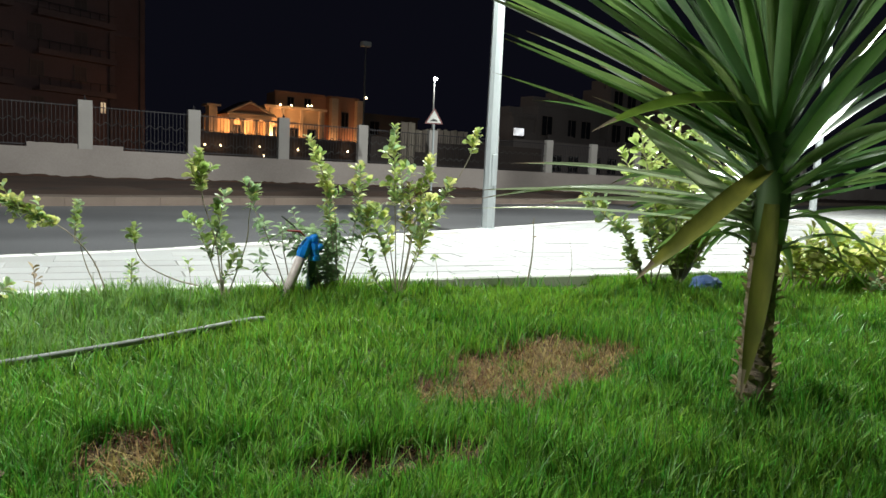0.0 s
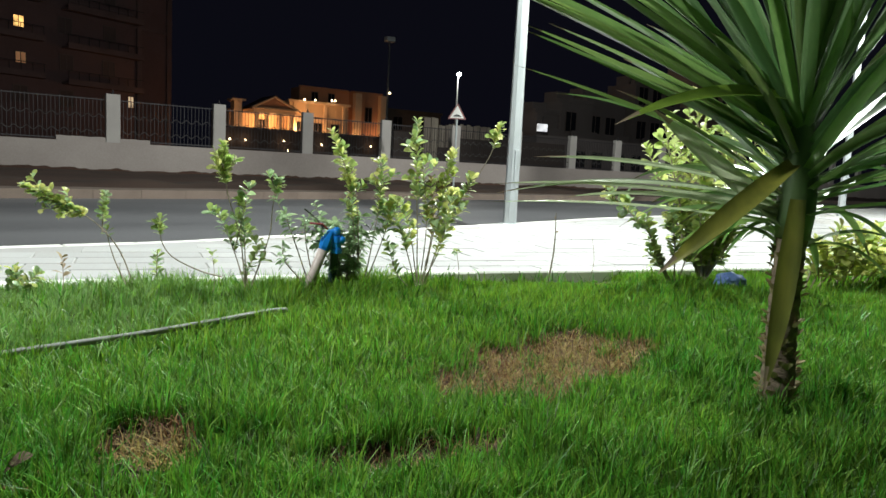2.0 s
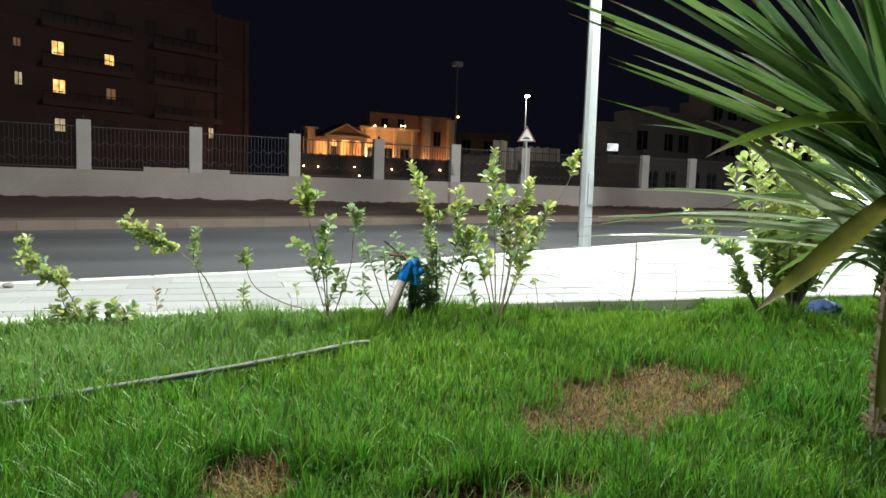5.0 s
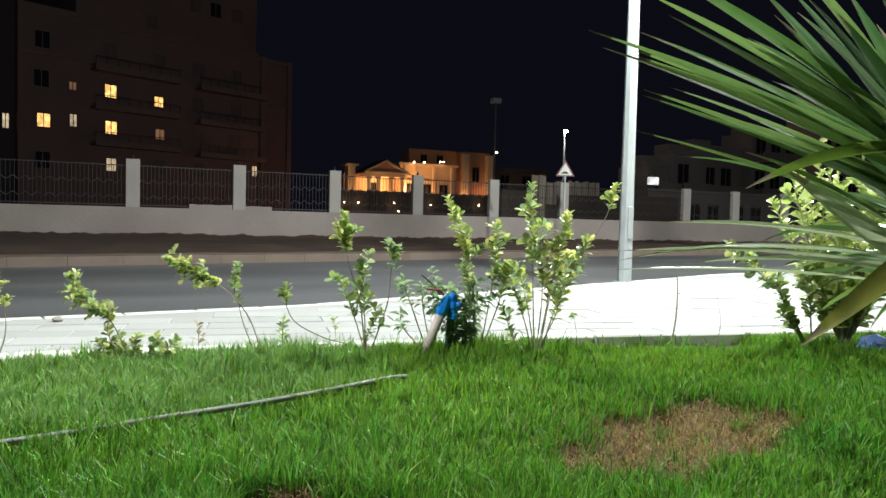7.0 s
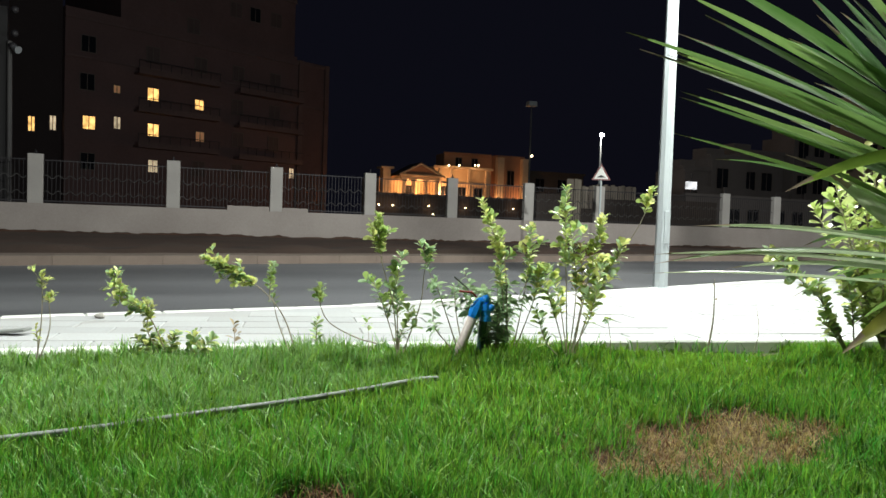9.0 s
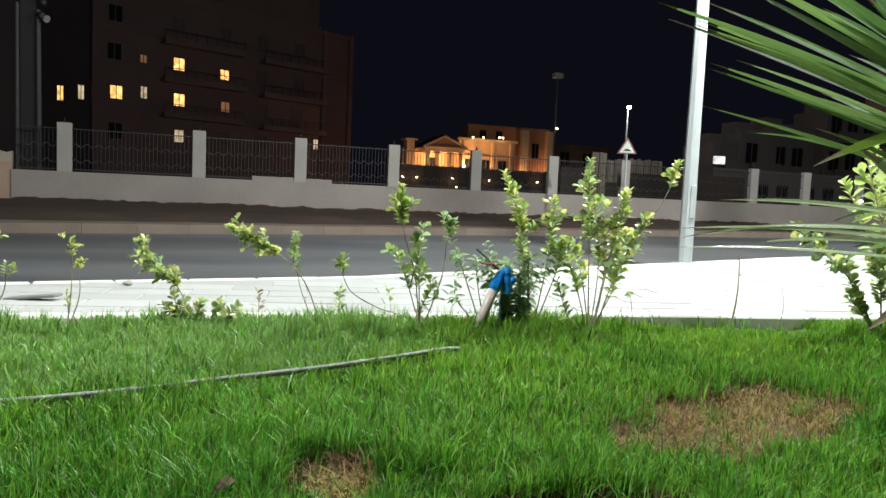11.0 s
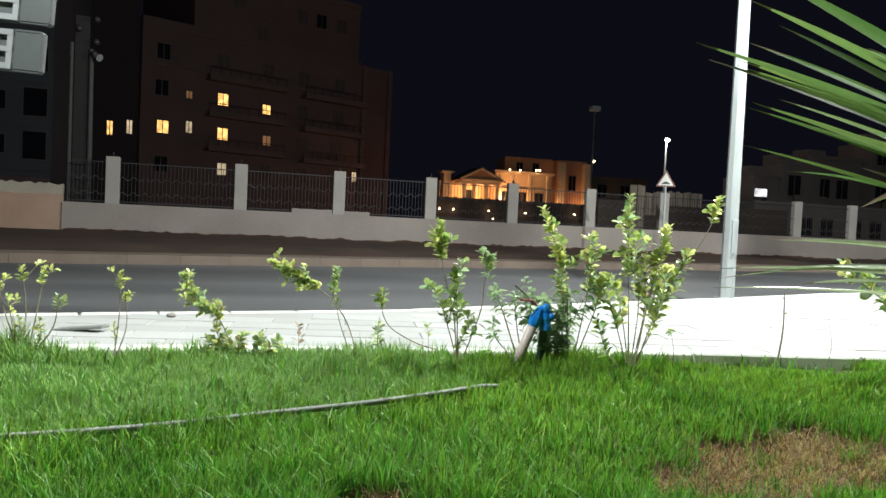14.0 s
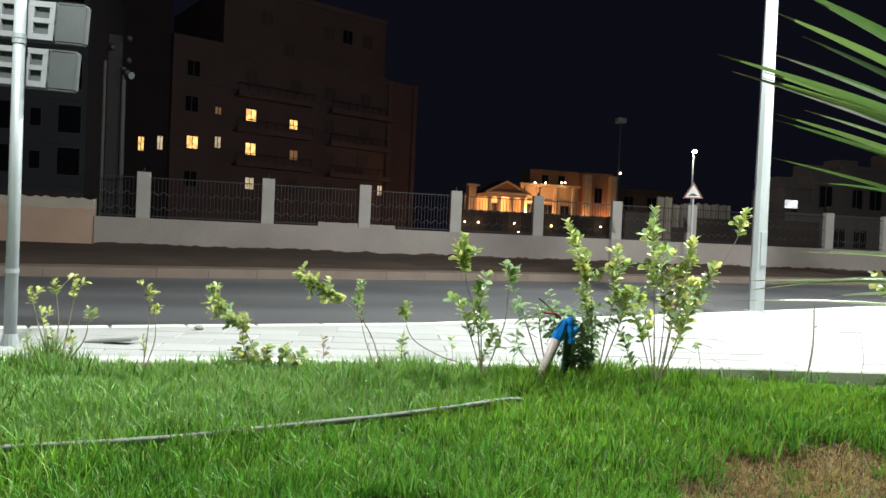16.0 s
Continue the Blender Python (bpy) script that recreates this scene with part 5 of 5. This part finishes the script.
# ---------------------------------------------------------------- grass
def blades(name, x, y, height, width, lean, mat, label, az=None, rise=1.0):
    """Bent grass blades as one mesh: two rungs and a point each."""
    n = len(x)
    az = rng.uniform(0, 2 * np.pi, n) if az is None else az
    face = az + rng.normal(np.pi / 2, 0.5, n)
    z = ground_height(x, y) - 0.004 + (0.008 if mat in (STRAW, STRAW_RED) else 0)
    dx, dy = np.cos(az), np.sin(az)
    wx, wy = np.cos(face) * width / 2, np.sin(face) * width / 2
    v = np.empty((n, 5, 3), np.float32)
    m = 0.55
    for k, (s, side, wk) in enumerate(((0, -1, 1.0), (0, 1, 1.0), (m, -1, 0.8), (m, 1, 0.8), (1, 0, 0))):
        out = lean * height * s ** 2
        v[:, k, 0] = x + dx * out + side * wx * wk
        v[:, k, 1] = y + dy * out + side * wy * wk
        v[:, k, 2] = z + rise * height * s * np.sqrt(np.clip(1 - (lean * s) ** 2 * 0.6, 0.15, 1))
    base = np.arange(n, dtype=np.int32)[:, None] * 5
    loops = (base + np.array([[0, 1, 3, 2, 2, 3, 4]], np.int32)).ravel()
    starts = (np.arange(n, dtype=np.int32)[:, None] * 7 + np.array([[0, 4]], np.int32)).ravel()
    me = bpy.data.meshes.new(name)
    me.vertices.add(n * 5)
    me.vertices.foreach_set("co", v.ravel())
    me.loops.add(n * 7)
    me.loops.foreach_set("vertex_index", loops)
    me.polygons.add(n * 2)
    me.polygons.foreach_set("loop_start", starts)
    me.update(calc_edges=True)
    me.materials.append(mat)
    return tagged(new(name, me), label, "grass", kind="stuff")


def scatter(n):
    """Random places on the lawn, thinning out away from its near middle."""
    x = rng.uniform(-3.2, 6.6, n * 3)
    y = rng.uniform(0.2, 4.1, n * 3)
    edge = np.interp(x, (-60, -3, 0.9, 2.4, 8), (4.0, 3.98, 3.68, 3.44, 2.45)) - 0.02
    d = np.hypot(x, y)
    ok = (y < edge) & (d > 1.0) & (x * 0.8 + y > 0.55) & (rng.uniform(0, 1, n * 3) < np.clip(2.0 / d, 0.3, 1))
    # not under the feet of the eye's blind side
    ok &= (y > -0.1 + 0.16 * x)
    return x[ok][:n], y[ok][:n]


# tufts: blades leaning outwards from a common foot
tx, ty = scatter(32000)
per = 14
off = rng.normal(0, 1, (len(tx), per, 2)) * 0.012
x, y = (tx[:, None] + off[:, :, 0]).ravel(), (ty[:, None] + off[:, :, 1]).ravel()
lean_to = np.arctan2(off[:, :, 1], off[:, :, 0]).ravel() + rng.normal(0, 0.7, len(x))
tuft_h = np.repeat(rng.uniform(0.5, 1.5, len(tx)), per)
# a thin even cover between the tufts
x2, y2 = scatter(50000)
x, y = np.concatenate((x, x2)), np.concatenate((y, y2))
lean_to = np.concatenate((lean_to, rng.uniform(0, 2 * np.pi, len(x2))))
tuft_h = np.concatenate((tuft_h, np.full(len(x2), 0.55)))
dry = dryness(x, y)
fleck = 0.5 + 0.5 * np.sin(15 * x + 2 * np.sin(12 * y)) * np.sin(14 * y + 2 * np.sin(13 * x))
keep = rng.uniform(0, 1, len(x)) > dry ** 0.7 * np.where(fleck < 0.35, 0.62, 0.965)
x, y, lean_to, tuft_h = x[keep], y[keep], lean_to[keep], tuft_h[keep]
tuft = 0.5 + 0.5 * np.sin(3.1 * x + 1.7 * np.sin(2.3 * y)) * np.sin(2.7 * y + 1.1 * np.sin(3.7 * x))
fine_tuft = 0.5 + 0.5 * np.sin(23 * x + 2 * np.sin(17 * y)) * np.sin(21 * y + 2 * np.sin(19 * x))
mid_tuft = 0.5 + 0.5 * np.sin(11 * x + 2.2 * np.sin(8 * y)) * np.sin(10 * y + 2.2 * np.sin(9 * x))
clump = np.sin(37 * x + 2.4 * np.sin(29 * y)) * np.sin(34 * y + 2.4 * np.sin(31 * x))
gaps = rng.uniform(0, 1, len(x)) < np.clip(0.75 - 1.6 * np.abs(clump), 0, 0.7) * np.interp(np.hypot(x, y), (2.2, 3.4), (1.0, 0.3))
tuft_h = np.where(gaps, tuft_h * 0.45, tuft_h)
h = (0.030 + 0.022 * tuft + 0.034 * mid_tuft + 0.022 * fine_tuft) * tuft_h * rng.uniform(0.6, 1.2, len(x))
# taller by the row of shrubs and round the trunk
for cx, cy, r in ((1.15, 3.2, 0.16), (1.50, 3.12, 0.22), (0.7, 3.35, 0.15), (3.6, 2.75, 0.3), (2.06, 1.12, 0.15), (-0.95, 3.75, 0.15), (2.4, 1.25, 0.25)):
    h *= 1 + (0.95 if cy > 3 else 0.55) * np.exp(-((x - cx) ** 2 + (y - cy) ** 2) / r ** 2)
far_off = np.clip(np.hypot(x, y) / 2.0, 0.88, 1.2)
# long on the far rim of the worn spots, short on the near rim
h *= 1 + 0.55 * np.clip(dryness(x + 0.02, y - 0.06), 0, 1)
h *= 1 - 0.60 * dryness(x + 0.04, y + 0.09)
h *= np.interp(np.hypot(x, y), (1.4, 2.6, 4.0), (1.0, 0.82, 0.72))
# longer where the mower cannot reach, along the hose
hose_y = np.interp(x, [p.x for p in hose_line], [p.y for p in hose_line]) + 0.03
h *= np.where(x < 1.1, 1 + 0.15 * np.exp(-((y - hose_y + 0.03) / 0.04) ** 2), 1)
# short beside the kerb where its face shows
edge_y = np.interp(x, (-60, -3, 0.9, 2.4, 8), (4.0, 3.98, 3.68, 3.44, 2.45))
h *= np.where(x < 2.1, 1 + 0.4 * np.clip(1 - (edge_y - y) / 0.5, 0, 1), 1)
h *= np.where((x > 2.35) & (x < 3.45), np.clip((edge_y - y) / 0.35, 0.3, 1), 1)
# the lawn is yellower and painted brighter towards the path and in loose drifts; beyond the hose its paler colour
# imitates lamp haze
share_yellow = np.clip((y - edge_y + 1.75) / 1.3, 0, 0.85) * (0.55 + 0.45 * tuft)
pick_by = rng.uniform(0, 1, len(x))
yellow = pick_by < share_yellow
pale = (rng.uniform(0, 1, len(x)) < 0.68 * np.clip((y - hose_y + 0.05) / 0.25, 0, 1) * np.clip((1.25 - x) / 0.5, 0, 1)) | (rng.uniform(0, 1, len(x)) < 0.03)
lean_by = rng.beta(1.6, 2.2, len(x)) * 0.95 + 0.05
for pick, mat, lbl in ((~yellow & ~pale, GRASS, "lush green uncut lawn grass"), (yellow & ~pale, GRASS_YELLOW, "yellowish green lawn grass towards the footpath, lightened to imitate lamplight"),
                       (pale, GRASS_HAZE, "lawn grass beyond the hose, lamp haze put into its pale colour")):
    blades("lawn_grass", x[pick], y[pick], h[pick], 0.0043 * far_off[pick], lean_by[pick], mat, lbl, lean_to[pick])
# the lawn goes on behind the eye and to both sides, coarser
x, y = rng.uniform(-11, 9, 150000), rng.uniform(-6, 4.0, 150000)
keep = (x * 0.8 + y < 0.6) | (y < 0.16 * x - 0.05) | (np.hypot(x, y) < 1.05) | (x < -3.15)
keep &= y < np.interp(x, (-60, -3, 0.9, 2.4, 8), (4.0, 3.98, 3.68, 3.44, 2.45)) - 0.05
x, y = x[keep], y[keep]
blades("lawn_grass", x, y, rng.uniform(0.07, 0.12, len(x)), np.full(len(x), 0.026), rng.uniform(0.6, 1.0, len(x)), GRASS, "lush green lawn grass")
# longer stray blades
x, y = scatter(5000)
keep = dryness(x, y) < 0.3
x, y = x[keep], y[keep]
blades("tall_grass", x, y, rng.uniform(0.08, 0.13, len(x)), 0.0042 * np.clip(np.hypot(x, y) / 2, 1, 2), rng.uniform(0.2, 0.9, len(x)), GRASS, "longer stray grass blades in the lawn")
# straw in the worn spots: pale and flat on top, reddish stubble towards the far rim
x, y = scatter(900000)
dry = dryness(x, y)
inner = np.hypot(x - 0.83, (y - 1.37) * 2) < 0.34
keep = rng.uniform(0, 1, len(x)) < dry * np.where(inner, 0.12, 0.42)
x, y = x[keep], y[keep]
rim = np.clip(1 - dryness(x, y + 0.10), 0, 1)
red = rng.uniform(0, 1, len(x)) < 0.22 + 0.55 * rim
for pick, mat, lbl in ((~red, STRAW, "dry straw-coloured grass in worn spots of the lawn"), (red, STRAW_RED, "reddish-brown dead stubble in worn spots of the lawn")):
    n = int(pick.sum())
    blades("dry_grass", x[pick], y[pick], rng.uniform(0.025, 0.08, n), rng.uniform(0.0022, 0.0045, n), rng.uniform(0.7, 1.0, n), mat, lbl, None,
           rng.choice((0.25, 0.5, 0.95), n, p=(0.45, 0.3, 0.25)))
# bare earth just above the lawn soil
for k, (cx, cy, a, b, turn, power) in enumerate(SPOTS[:3]):
    v, f = [], []
    rings, spokes = 8, 40
    for i in range(rings + 1):
        for j in range(spokes):
            t = 2 * math.pi * j / spokes
            r = 1.12 * i / rings * (1.0 + 0.10 * math.sin(3 * t + k) + 0.06 * math.sin(7 * t))
            u, w = a * r * math.cos(t), b * r * math.sin(t)
            px, py = cx + u * math.cos(turn) - w * math.sin(turn), cy + u * math.sin(turn) + w * math.cos(turn)
            v.append((px, py, float(ground_height(px, py)) + 0.005))
            if i:
                q = i * spokes
                f.append((q - spokes + j, q + j, q + (j + 1) % spokes, q - spokes + (j + 1) % spokes))
    mesh_part("bare_patch", v, f, BARE, lawn, "bare reddish-brown earth", True)
